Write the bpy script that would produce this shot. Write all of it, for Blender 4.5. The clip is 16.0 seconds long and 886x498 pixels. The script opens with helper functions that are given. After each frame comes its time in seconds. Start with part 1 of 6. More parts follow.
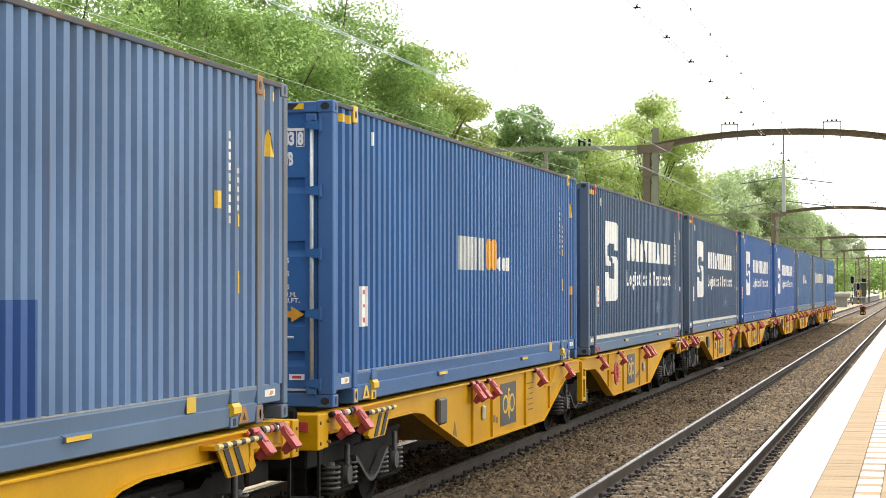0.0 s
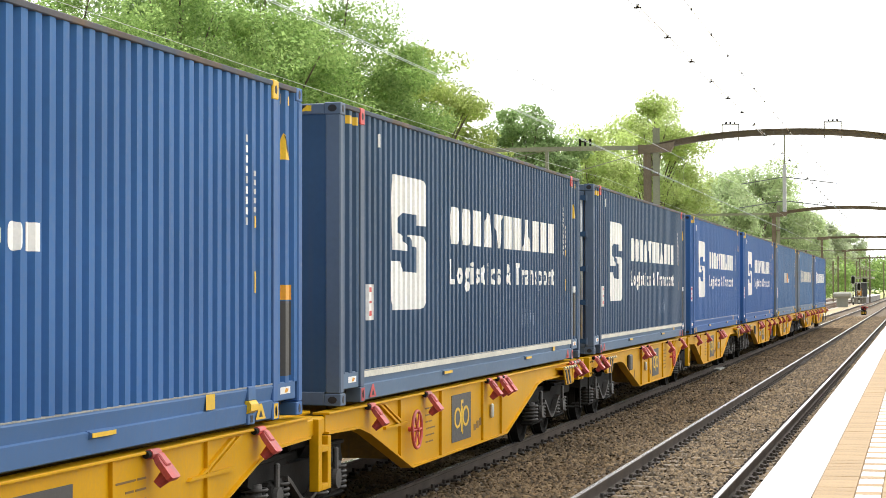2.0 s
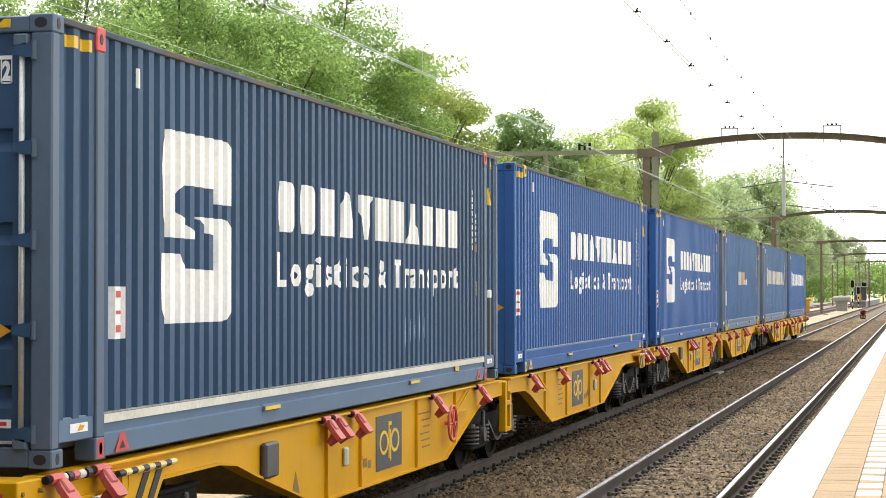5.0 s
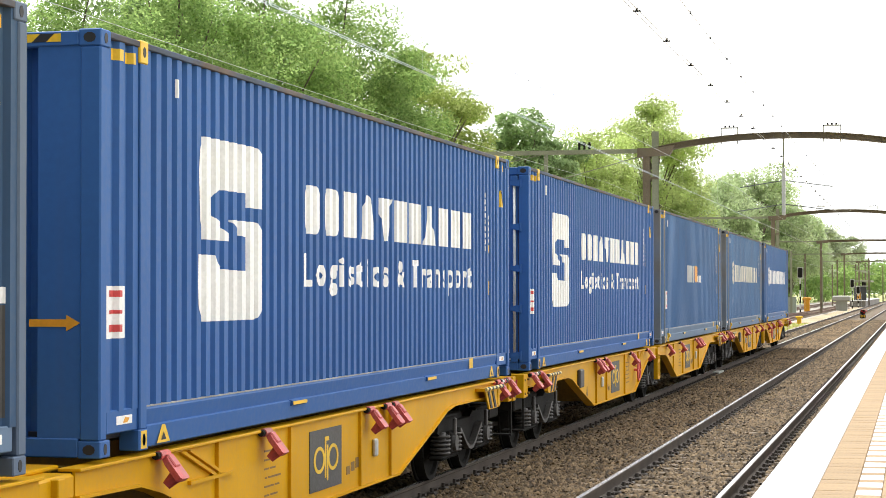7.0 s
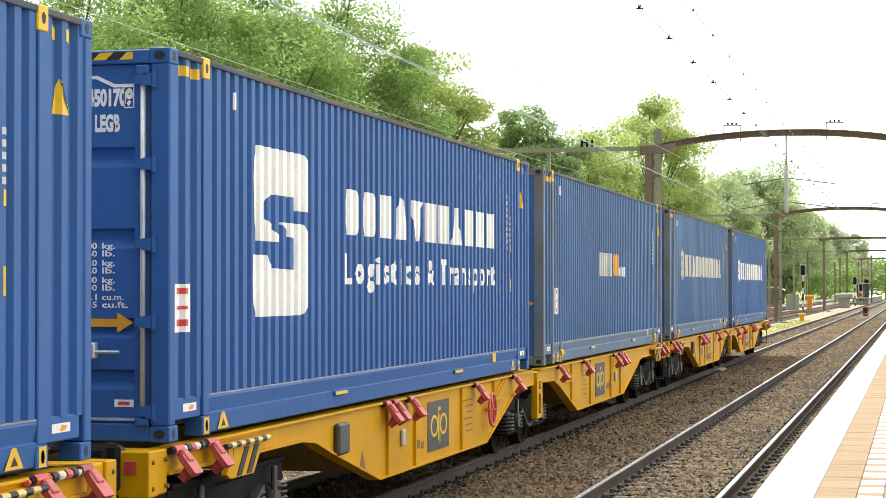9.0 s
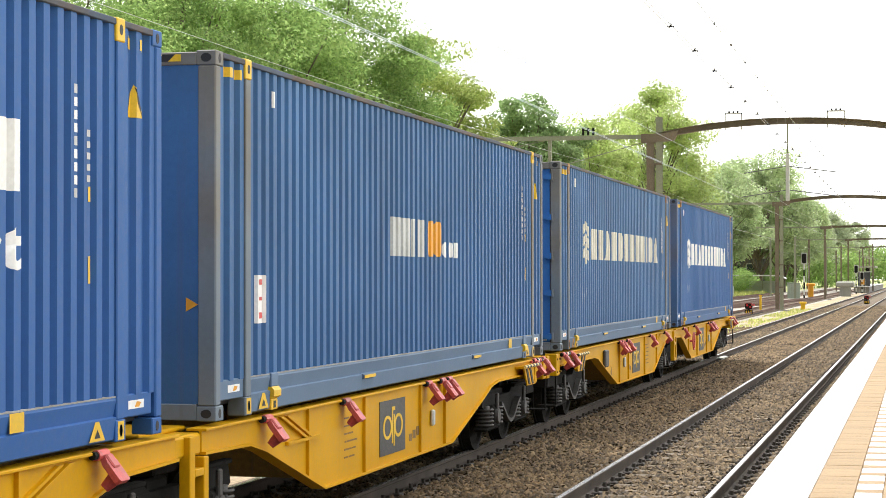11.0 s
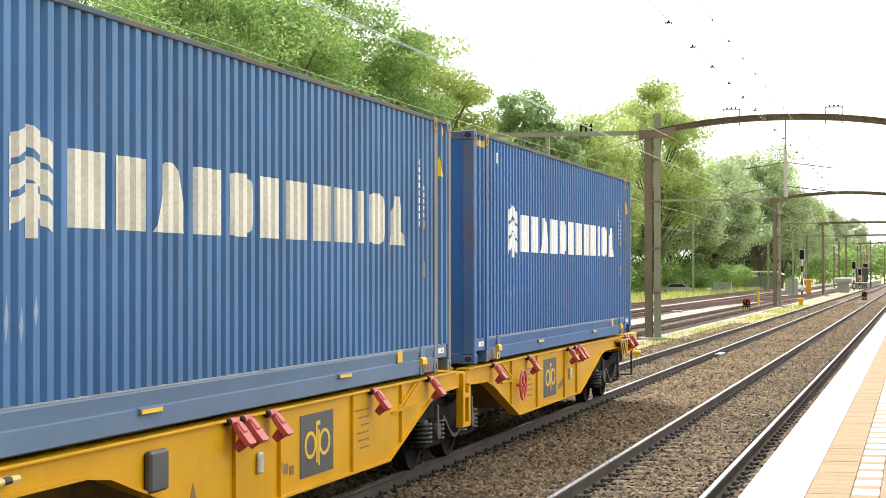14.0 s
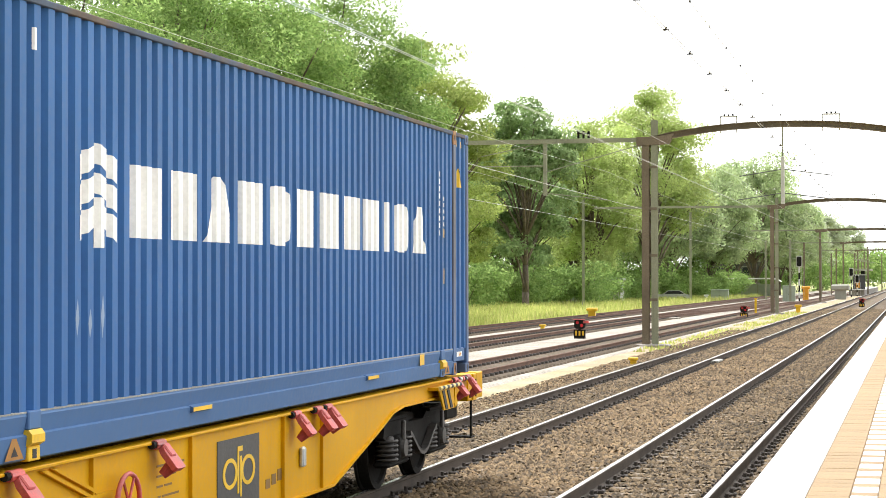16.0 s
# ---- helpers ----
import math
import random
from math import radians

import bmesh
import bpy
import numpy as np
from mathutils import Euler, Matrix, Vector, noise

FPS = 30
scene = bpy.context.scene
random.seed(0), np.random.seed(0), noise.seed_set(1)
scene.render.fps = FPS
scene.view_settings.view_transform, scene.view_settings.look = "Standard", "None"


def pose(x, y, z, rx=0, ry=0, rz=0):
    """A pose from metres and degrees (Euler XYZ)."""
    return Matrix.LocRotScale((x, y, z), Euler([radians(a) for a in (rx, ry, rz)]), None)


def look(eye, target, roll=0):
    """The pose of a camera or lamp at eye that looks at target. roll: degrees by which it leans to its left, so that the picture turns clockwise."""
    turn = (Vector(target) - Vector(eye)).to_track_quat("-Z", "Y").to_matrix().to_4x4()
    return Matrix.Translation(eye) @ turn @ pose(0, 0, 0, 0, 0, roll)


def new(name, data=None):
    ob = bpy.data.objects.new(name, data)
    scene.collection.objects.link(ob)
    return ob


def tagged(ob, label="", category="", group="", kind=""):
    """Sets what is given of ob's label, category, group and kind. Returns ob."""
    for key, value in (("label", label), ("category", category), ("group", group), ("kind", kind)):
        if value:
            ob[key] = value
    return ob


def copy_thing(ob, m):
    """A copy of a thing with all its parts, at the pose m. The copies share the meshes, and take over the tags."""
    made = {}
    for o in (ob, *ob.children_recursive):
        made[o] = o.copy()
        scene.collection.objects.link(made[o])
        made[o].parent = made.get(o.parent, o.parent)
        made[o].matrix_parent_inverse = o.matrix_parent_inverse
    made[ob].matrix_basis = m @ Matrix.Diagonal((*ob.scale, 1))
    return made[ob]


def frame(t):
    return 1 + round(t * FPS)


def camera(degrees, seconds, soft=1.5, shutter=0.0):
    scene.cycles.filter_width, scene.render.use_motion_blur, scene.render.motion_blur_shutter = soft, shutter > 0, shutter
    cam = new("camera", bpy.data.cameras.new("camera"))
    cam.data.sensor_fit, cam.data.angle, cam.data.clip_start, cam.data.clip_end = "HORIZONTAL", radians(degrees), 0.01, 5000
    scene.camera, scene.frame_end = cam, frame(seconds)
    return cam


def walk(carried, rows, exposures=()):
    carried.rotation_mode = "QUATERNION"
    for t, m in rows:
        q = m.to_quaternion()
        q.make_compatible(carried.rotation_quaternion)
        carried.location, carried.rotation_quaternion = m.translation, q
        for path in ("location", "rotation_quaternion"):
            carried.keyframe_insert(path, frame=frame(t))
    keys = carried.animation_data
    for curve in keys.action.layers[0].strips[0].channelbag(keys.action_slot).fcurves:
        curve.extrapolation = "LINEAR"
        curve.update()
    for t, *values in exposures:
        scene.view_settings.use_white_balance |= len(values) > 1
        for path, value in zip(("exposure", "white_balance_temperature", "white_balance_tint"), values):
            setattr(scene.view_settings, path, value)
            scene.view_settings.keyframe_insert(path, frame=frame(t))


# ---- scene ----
cam = camera(25.3, 16.0, soft=0.7)
EYE_Z, LEAN = 2.28, -0.08
# seconds, yaw, pitch of the camera held on the platform
AIM = [
    (0.0, 13.447, 1.155), (0.5, 13.484, 1.282), (1.0, 13.471, 1.306), (1.5, 13.471, 1.206), (2.0, 13.471, 1.155),
    (2.5, 13.32, 0.955), (3.0, 13.32, 1.004), (3.5, 13.396, 1.357), (4.0, 13.42, 1.432), (5.2, 13.46, 1.22),
    (6.5, 13.498, 1.031), (7.0, 13.447, 1.255), (7.5, 13.522, 1.306), (8.0, 13.371, 1.28), (8.5, 13.647, 1.231),
    (9.0, 13.522, 1.181), (9.5, 13.522, 0.955), (10.7, 13.55, 0.85), (12.0, 13.571, 0.78), (12.5, 13.547, 0.729),
    (13.0, 13.571, 0.678), (13.5, 13.571, 0.704), (14.0, 13.496, 0.729), (14.5, 13.496, 0.829), (15.0, 13.471, 0.904),
    (15.5, 13.447, 0.978), (16.0, 13.42, 0.929),
]
walk(cam, [(t, pose(0, 0, EYE_Z, 90 + p, 0, y) @ pose(0, 0, 0, 0, 0, LEAN)) for t, y, p in AIM],
     exposures=((0.0, 0.88), (9.5, 0.86), (12.0, 0.93), (16.0, 0.98)))

# ---- light: a bright, thinly overcast afternoon ----
SUN_EL, SUN_AZ = 56.0, -38.0   # the sun stands behind thin cloud, up the line beyond the train
world = bpy.data.worlds.new("overcast_sky")
scene.world = world
world.use_nodes = True
wn, wl = world.node_tree.nodes, world.node_tree.links
sky = wn.new("ShaderNodeTexSky")
sky.sky_type, sky.sun_disc = "NISHITA", False
sky.sun_elevation, sky.sun_rotation = radians(SUN_EL), radians(SUN_AZ)
sky.dust_density, sky.air_density = 4.0, 1.0
scaled = wn.new("ShaderNodeMixRGB")
scaled.blend_type, scaled.inputs[0].default_value = "MULTIPLY", 1.0
scaled.inputs[2].default_value = (0.1, 0.1, 0.1, 1)
cloud = wn.new("ShaderNodeMixRGB")
cloud.inputs[0].default_value = 0.88
# the cloud is thinnest and brightest up the line and dims smoothly away from there
az, el = radians(SUN_AZ), radians(SUN_EL)
to_sun = (math.sin(az) * math.cos(el), math.cos(az) * math.cos(el), math.sin(el))
way, dot, level, veil = wn.new("ShaderNodeTexCoord"), wn.new("ShaderNodeVectorMath"), wn.new("ShaderNodeMapRange"), wn.new("ShaderNodeVectorMath")
dot.operation, veil.operation = "DOT_PRODUCT", "SCALE"
dot.inputs[1].default_value = (0.26, 0.70, 0.665)
for i, v in enumerate((-0.42, 0.9, 0.15, 1.45)):
    level.inputs[1 + i].default_value = v
veil.inputs[0].default_value = (1.0, 1.005, 1.0)
wl.new(way.outputs["Generated"], dot.inputs[0])
wl.new(dot.outputs["Value"], level.inputs[0])
wl.new(level.outputs[0], veil.inputs["Scale"])
wl.new(veil.outputs[0], cloud.inputs[2])
wl.new(sky.outputs[0], scaled.inputs[1])
wl.new(scaled.outputs[0], cloud.inputs[1])
wl.new(cloud.outputs[0], wn["Background"].inputs[0])
wn["Background"].inputs[1].default_value = 1.0
sun = new("sun", bpy.data.lights.new("sun", "SUN"))
sun.data.energy, sun.data.angle, sun.data.color = 2.6, radians(16), (1.0, 0.965, 0.925)
sun.matrix_world = look((0, 0, 30), (-to_sun[0], -to_sun[1], 30 - to_sun[2]))


# ---- materials ----
def mat(name, base, rough=0.6, metal=0.0, big=(0.35, 1.2), fine=(0.25, 40.0), bump=0.0, streak=0.0, second=None, rnd=0.0, island=0.0,
        stretch=(1, 1, 1), dirt=None, spec=0.5):
    """A node material: base colour, a broad and a fine variation as (amount, scale), bump, streaks that run down, a second colour in blotches,
    and a difference from piece to piece."""
    m = bpy.data.materials.new(name)
    m.use_nodes = True
    n, l = m.node_tree.nodes, m.node_tree.links
    b = n["Principled BSDF"]
    b.inputs["Roughness"].default_value, b.inputs["Metallic"].default_value = rough, metal
    b.inputs["Specular IOR Level"].default_value = spec
    tc, mp = n.new("ShaderNodeTexCoord"), n.new("ShaderNodeMapping")
    mp.inputs["Scale"].default_value = stretch
    l.new(tc.outputs["Object"], mp.inputs[0])
    cur = n.new("ShaderNodeRGB")
    cur.outputs[0].default_value = (*base, 1)
    out = cur.outputs[0]

    def noise_at(scale, detail=4.0, vec=None):
        t = n.new("ShaderNodeTexNoise")
        t.inputs["Scale"].default_value, t.inputs["Detail"].default_value = scale, detail
        l.new(vec or mp.outputs[0], t.inputs["Vector"])
        return t.outputs["Fac"]

    def ramp(fac, lo, hi, a, c):
        r = n.new("ShaderNodeMapRange")
        for i, v in enumerate((lo, hi, a, c)):
            r.inputs[1 + i].default_value = v
        l.new(fac, r.inputs[0])
        return r.outputs[0]

    def times(color, fac):
        h = n.new("ShaderNodeVectorMath")
        h.operation = "SCALE"
        l.new(color, h.inputs[0])
        l.new(fac, h.inputs["Scale"])
        return h.outputs[0]

    def blend(color, fac, other):
        x = n.new("ShaderNodeMixRGB")
        l.new(fac, x.inputs[0])
        l.new(color, x.inputs[1])
        x.inputs[2].default_value = (*other, 1)
        return x.outputs[0]

    if second:
        out = blend(out, ramp(noise_at(big[1] * 0.7), 0.45, 0.62, 0, 1), second)
    if big[0]:
        out = times(out, ramp(noise_at(big[1]), 0.3, 0.7, 1 - big[0], 1 + big[0]))
    grain = noise_at(fine[1], 3.0)
    if fine[0]:
        out = times(out, ramp(grain, 0.3, 0.7, 1 - fine[0], 1 + fine[0]))
    if streak:
        sm = n.new("ShaderNodeMapping")
        sm.inputs["Scale"].default_value = (9, 9, 0.35)
        l.new(tc.outputs["Object"], sm.inputs[0])
        f = ramp(noise_at(1.0, 5.0, sm.outputs[0]), 0.56, 0.75, 0, streak)
        out = blend(out, f, dirt or (0.10, 0.085, 0.07))
    if rnd:
        oi = n.new("ShaderNodeObjectInfo")
        out = times(out, ramp(oi.outputs["Random"], 0, 1, 1 - rnd, 1 + rnd))
    if island:
        g = n.new("ShaderNodeNewGeometry")
        out = times(out, ramp(g.outputs["Random Per Island"], 0, 1, 1 - island, 1 + island))
    l.new(out, b.inputs["Base Color"])
    rr = ramp(grain, 0.3, 0.7, max(0.03, rough - 0.08), min(1, rough + 0.08))
    l.new(rr, b.inputs["Roughness"])
    if bump:
        bp = n.new("ShaderNodeBump")
        bp.inputs["Strength"].default_value, bp.inputs["Distance"].default_value = 0.6, bump
        l.new(grain, bp.inputs["Height"])
        l.new(bp.outputs[0], b.inputs["Normal"])
    return m


def leaf_mat(name, base, other):
    """Leaves that let some light through, of two greens mixed leaf by leaf."""
    m = bpy.data.materials.new(name)
    m.use_nodes = True
    n, l = m.node_tree.nodes, m.node_tree.links
    n.remove(n["Principled BSDF"])
    g = n.new("ShaderNodeNewGeometry")
    oi = n.new("ShaderNodeObjectInfo")
    mix = n.new("ShaderNodeMixRGB")
    mix.inputs[1].default_value, mix.inputs[2].default_value = (*base, 1), (*other, 1)
    l.new(g.outputs["Random Per Island"], mix.inputs[0])
    tn = n.new("ShaderNodeTexNoise")
    tn.inputs["Scale"].default_value = 0.35
    tc = n.new("ShaderNodeTexCoord")
    l.new(tc.outputs["Object"], tn.inputs["Vector"])
    mr = n.new("ShaderNodeMapRange")
    for i, v in enumerate((0.35, 0.65, 0.75, 1.25)):
        mr.inputs[1 + i].default_value = v
    l.new(tn.outputs["Fac"], mr.inputs[0])
    sc = n.new("ShaderNodeVectorMath")
    sc.operation = "SCALE"
    l.new(mix.outputs[0], sc.inputs[0])
    l.new(mr.outputs[0], sc.inputs["Scale"])
    d, t, a = n.new("ShaderNodeBsdfDiffuse"), n.new("ShaderNodeBsdfTranslucent"), n.new("ShaderNodeMixShader")
    a.inputs[0].default_value = 0.6
    for s in (d, t):
        l.new(sc.outputs[0], s.inputs["Color"])
    l.new(d.outputs[0], a.inputs[1])
    l.new(t.outputs[0], a.inputs[2])
    l.new(a.outputs[0], n["Material Output"].inputs[0])
    return m


STEEL = mat("rail_head_steel", (0.55, 0.54, 0.53), 0.28, 0.9, (0.1, 0.5), (0.1, 60))
RUST = mat("rail_side_rust", (0.075, 0.056, 0.042), 0.85, 0.1, (0.3, 2), (0.3, 60), 0.002)
RUST_RED = mat("siding_rail_rust", (0.15, 0.085, 0.06), 0.85, 0.1, (0.3, 2), (0.3, 60), 0.002)
SLEEPER = mat("sleeper_concrete", (0.165, 0.128, 0.09), 0.9, 0, (0.25, 3), (0.25, 50), 0.004, rnd=0.2)
CLIP = mat("rail_clip_iron", (0.07, 0.06, 0.052), 0.8, 0.2, (0.3, 5), (0.3, 90), 0.002)
STONE = mat("ballast_stone", (0.142, 0.097, 0.051), 0.95, 0, (0.25, 0.35), (0.3, 70), 0.003, island=0.72)
# darker stone; in the train's track it stands for shade under the wagons
STONE_DARK = mat("ballast_stone_oily_and_shaded", (0.118, 0.083, 0.045), 0.95, 0, (0.25, 0.35), (0.3, 70), 0.003, island=0.72)
BED = mat("ballast_bed", (0.13, 0.098, 0.064), 1.0, 0, (0.25, 0.4), (0.75, 15), 0.06)
GRAVEL = mat("pale_gravel", (0.33, 0.30, 0.255), 1.0, 0, (0.2, 0.4), (0.4, 14), 0.04)
SAND = mat("sandy_ground", (0.36, 0.28, 0.18), 1.0, 0, (0.25, 0.5), (0.3, 20), 0.02, second=(0.29, 0.25, 0.14))
TURF = mat("verge_soil_and_turf", (0.30, 0.34, 0.12), 1.0, 0, (0.3, 0.15), (0.4, 6), 0.05, second=(0.40, 0.38, 0.17))
COPING = mat("platform_white_coping", (0.72, 0.72, 0.71), 0.75, 0, (0.04, 1.5), (0.05, 30), 0.001, rnd=0.03)
TANTILE = mat("platform_tan_tile", (0.30, 0.205, 0.105), 0.85, 0, (0.20, 2.2), (0.2, 40), 0.002, rnd=0.09)
WHITETILE = mat("platform_white_tile", (0.70, 0.69, 0.67), 0.8, 0, (0.05, 3), (0.06, 40), 0.002, rnd=0.04)
JOINT = mat("platform_joint_sand", (0.27, 0.195, 0.12), 1.0, 0, (0.15, 2), (0.2, 30))
WALLCON = mat("platform_wall_concrete", (0.30, 0.28, 0.25), 0.9, 0, (0.25, 1), (0.2, 30), 0.004)
YELLOW = mat("wagon_yellow_paint", (0.66, 0.345, 0.003), 0.5, 0, (0.10, 1.0), (0.05, 25), 0.0, streak=0.08, dirt=(0.30, 0.15, 0.02), spec=0.15)
PALE_YELLOW = mat("worn_pale_yellow", (0.74, 0.58, 0.22), 0.6, 0, (0.2, 4), (0.15, 40))
YELLOW_SIGN = mat("marking_yellow", (0.80, 0.50, 0.02), 0.5, 0, (0.12, 3), (0.08, 40))
BLACK = mat("marking_black", (0.02, 0.02, 0.022), 0.6, 0, (0.2, 3), (0.2, 40))
BROWN = mat("stencil_brown", (0.22, 0.12, 0.03), 0.6, 0, (0.15, 3), (0.15, 40))
YELLOW_DIRTY = mat("underframe_dirty_yellow", (0.22, 0.14, 0.03), 0.7, 0, (0.3, 1.5), (0.2, 25), streak=0.6)
LENS_RED = mat("red_lens", (0.55, 0.03, 0.04), 0.2, 0, (0.05, 5), (0.05, 30))
GREY_PLATE = mat("dark_grey_plate", (0.065, 0.063, 0.06), 0.55, 0, (0.1, 3), (0.1, 40))
RED = mat("spigot_red_paint", (0.64, 0.105, 0.095), 0.5, 0, (0.2, 6), (0.12, 50), second=(0.45, 0.10, 0.09))
RED_OLD = mat("spigot_dull_red", (0.36, 0.05, 0.05), 0.6, 0, (0.25, 6), (0.15, 50))
RED_SIGN = mat("marking_red", (0.60, 0.06, 0.06), 0.5, 0, (0.15, 5), (0.08, 50))
IRON = mat("bogie_dirty_iron", (0.017, 0.016, 0.0145), 0.85, 0.0, (0.3, 4), (0.3, 40), 0.003, spec=0.15)
IRON_LIGHT = mat("bogie_worn_iron", (0.075, 0.071, 0.066), 0.55, 0.3, (0.3, 5), (0.3, 50), 0.003)
TREAD = mat("wheel_tread_steel", (0.22, 0.21, 0.20), 0.4, 0.8, (0.2, 4), (0.2, 40))
WHITE = mat("marking_white", (0.90, 0.90, 0.89), 0.55, 0, (0.06, 1.5), (0.06, 30))
CREAM = mat("marking_cream", (0.68, 0.66, 0.57), 0.6, 0, (0.12, 1.5), (0.1, 30))
SILVER = mat("marking_silver", (0.50, 0.52, 0.52), 0.5, 0, (0.14, 1.5), (0.1, 30))
ORANGE = mat("marking_orange", (0.80, 0.36, 0.02), 0.5, 0, (0.08, 1.5), (0.06, 30))
GALV = mat("galvanised_rod", (0.62, 0.64, 0.64), 0.4, 0.5, (0.15, 4), (0.1, 50))
RUBBER = mat("door_gasket", (0.05, 0.05, 0.055), 0.8, 0, (0.2, 4), (0.2, 50))
MASTGREY = mat("mast_weathered_steel", (0.21, 0.17, 0.12), 0.85, 0.1, (0.2, 0.8), (0.25, 25), 0.003, streak=0.4, dirt=(0.14, 0.09, 0.06))
MASTGREEN = mat("mast_green_grey_paint", (0.29, 0.30, 0.21), 0.7, 0.0, (0.15, 0.8), (0.15, 25), streak=0.3)
WIRE = mat("overhead_wire", (0.16, 0.16, 0.15), 0.6, 0.3, (0.1, 1), (0.1, 10))
WIRE_PALE = mat("overhead_wire_pale", (0.62, 0.63, 0.61), 0.6, 0.2, (0.1, 1), (0.1, 10))
INSUL = mat("insulator_pale", (0.62, 0.62, 0.58), 0.4, 0, (0.1, 2), (0.1, 20))
BARK = mat("tree_bark", (0.15, 0.12, 0.09), 0.95, 0, (0.3, 1.5), (0.4, 14), 0.02, stretch=(1, 1, 0.3))
CABGREEN = mat("cabinet_grey_green", (0.36, 0.41, 0.33), 0.6, 0, (0.1, 1), (0.1, 20), streak=0.2)
SHEDWALL = mat("shed_panel", (0.42, 0.42, 0.38), 0.7, 0, (0.12, 1), (0.1, 20), streak=0.2)
SHEDDARK = mat("dark_cladding", (0.06, 0.06, 0.06), 0.7, 0, (0.2, 1), (0.2, 20))
CARPAINT = mat("car_silver_paint", (0.55, 0.56, 0.57), 0.3, 0.3, (0.05, 2), (0.05, 30))
GLASSDARK = mat("dark_window_glass", (0.03, 0.035, 0.04), 0.08, 0.0, (0.05, 2), (0.05, 30))
LEAF_A = leaf_mat("leaf_mid_green", (0.17, 0.28, 0.085), (0.36, 0.48, 0.17))
LEAF_B = leaf_mat("leaf_olive_green", (0.28, 0.36, 0.10), (0.45, 0.52, 0.19))
LEAF_C = leaf_mat("leaf_deep_green", (0.22, 0.32, 0.14), (0.38, 0.49, 0.24))
LEAF_D = leaf_mat("leaf_pale_willow_green", (0.38, 0.48, 0.16), (0.54, 0.62, 0.27))
# distance haze is put into the next two leaf colours, paler and greyer
LEAF_FAR_HAZE = leaf_mat("leaf_distant_hazy_green", (0.44, 0.50, 0.34), (0.57, 0.62, 0.45))
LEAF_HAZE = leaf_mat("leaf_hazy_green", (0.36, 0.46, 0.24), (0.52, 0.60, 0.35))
GRASS = leaf_mat("grass_blade", (0.34, 0.42, 0.10), (0.62, 0.60, 0.24))


def paint(name, base, streak=0.25, fade=0.14, rust=None):
    return mat(name, base, 0.6, 0.0, (fade, 0.55), (0.05, 18), 0.0, streak=streak, second=rust, dirt=tuple(0.5 * c + k for c, k in zip(base, (0.065, 0.05, 0.035))), spec=0.28)


# ---- mesh helpers ----
def part(name, bm, material, parent=None, label="", at=None, smooth=False):
    """Links a bmesh as one mesh object under a thing or a part."""
    bmesh.ops.recalc_face_normals(bm, faces=bm.faces[:])
    me = bpy.data.meshes.new(name)
    bm.to_mesh(me)
    bm.free()
    for p in me.polygons if smooth else ():
        p.use_smooth = True
    return link(name, me, material, parent, label, at)


def link(name, me, material, parent=None, label="", at=None):
    if material and not me.materials:
        me.materials.append(material)
    ob = new(name, me)
    ob.parent = parent
    if at is not None:
        ob.matrix_basis = at
    if label:
        ob["label"] = label
    return ob


def thing(name, label, category, group="", kind="", at=None):
    ob = new(name)
    ob.empty_display_size = 0.2
    if at is not None:
        ob.matrix_basis = at
    return tagged(ob, label, category, group, kind)


def box(bm, x0, x1, y0, y1, z0, z1, bev=0.0, m=None):
    vs = [bm.verts.new((x, y, z)) for x in (x0, x1) for y in (y0, y1) for z in (z0, z1)]
    fs = [bm.faces.new([vs[i] for i in q]) for q in ((0, 1, 3, 2), (4, 6, 7, 5), (0, 4, 5, 1), (2, 3, 7, 6), (0, 2, 6, 4), (1, 5, 7, 3))]
    if bev:
        es = list({e for f in fs for e in f.edges})
        r = bmesh.ops.bevel(bm, geom=es, offset=bev, segments=1, affect="EDGES")
        vs = list({v for f in r["faces"] for v in f.verts})
    if m is not None:
        bmesh.ops.transform(bm, matrix=m, verts=vs)
    return bm


def boxes(*rows, bev=0.0):
    bm = bmesh.new()
    for r in rows:
        box(bm, *r, bev=bev)
    return bm


def prism(bm, pts, a, b, axis="x"):
    """A polygon of (y, z) pairs drawn out along x, of (x, z) along y, or of (x, y) along z."""
    put = {"x": lambda p, q: (q, p[0], p[1]), "y": lambda p, q: (p[0], q, p[1]), "z": lambda p, q: (p[0], p[1], q)}[axis]
    lo, hi = [bm.verts.new(put(p, a)) for p in pts], [bm.verts.new(put(p, b)) for p in pts]
    bm.faces.new(lo)
    bm.faces.new(hi[::-1])
    for i in range(len(pts)):
        j = (i + 1) % len(pts)
        bm.faces.new((lo[i], hi[i], hi[j], lo[j]))
    return bm


def rod(bm, p, q, r, n=8, r2=None):
    """A round bar from p to q, tapering from r to r2."""
    p, q = Vector(p), Vector(q)
    turn = (q - p).to_track_quat("Z", "Y").to_matrix()
    rings = [[bm.verts.new(c + turn @ Vector((k * math.cos(2 * math.pi * i / n), k * math.sin(2 * math.pi * i / n), 0))) for i in range(n)]
             for c, k in ((p, r), (q, r if r2 is None else r2))]
    bm.faces.new(rings[0])
    bm.faces.new(rings[1][::-1])
    for i in range(n):
        j = (i + 1) % n
        bm.faces.new((rings[0][i], rings[0][j], rings[1][j], rings[1][i]))
    return bm


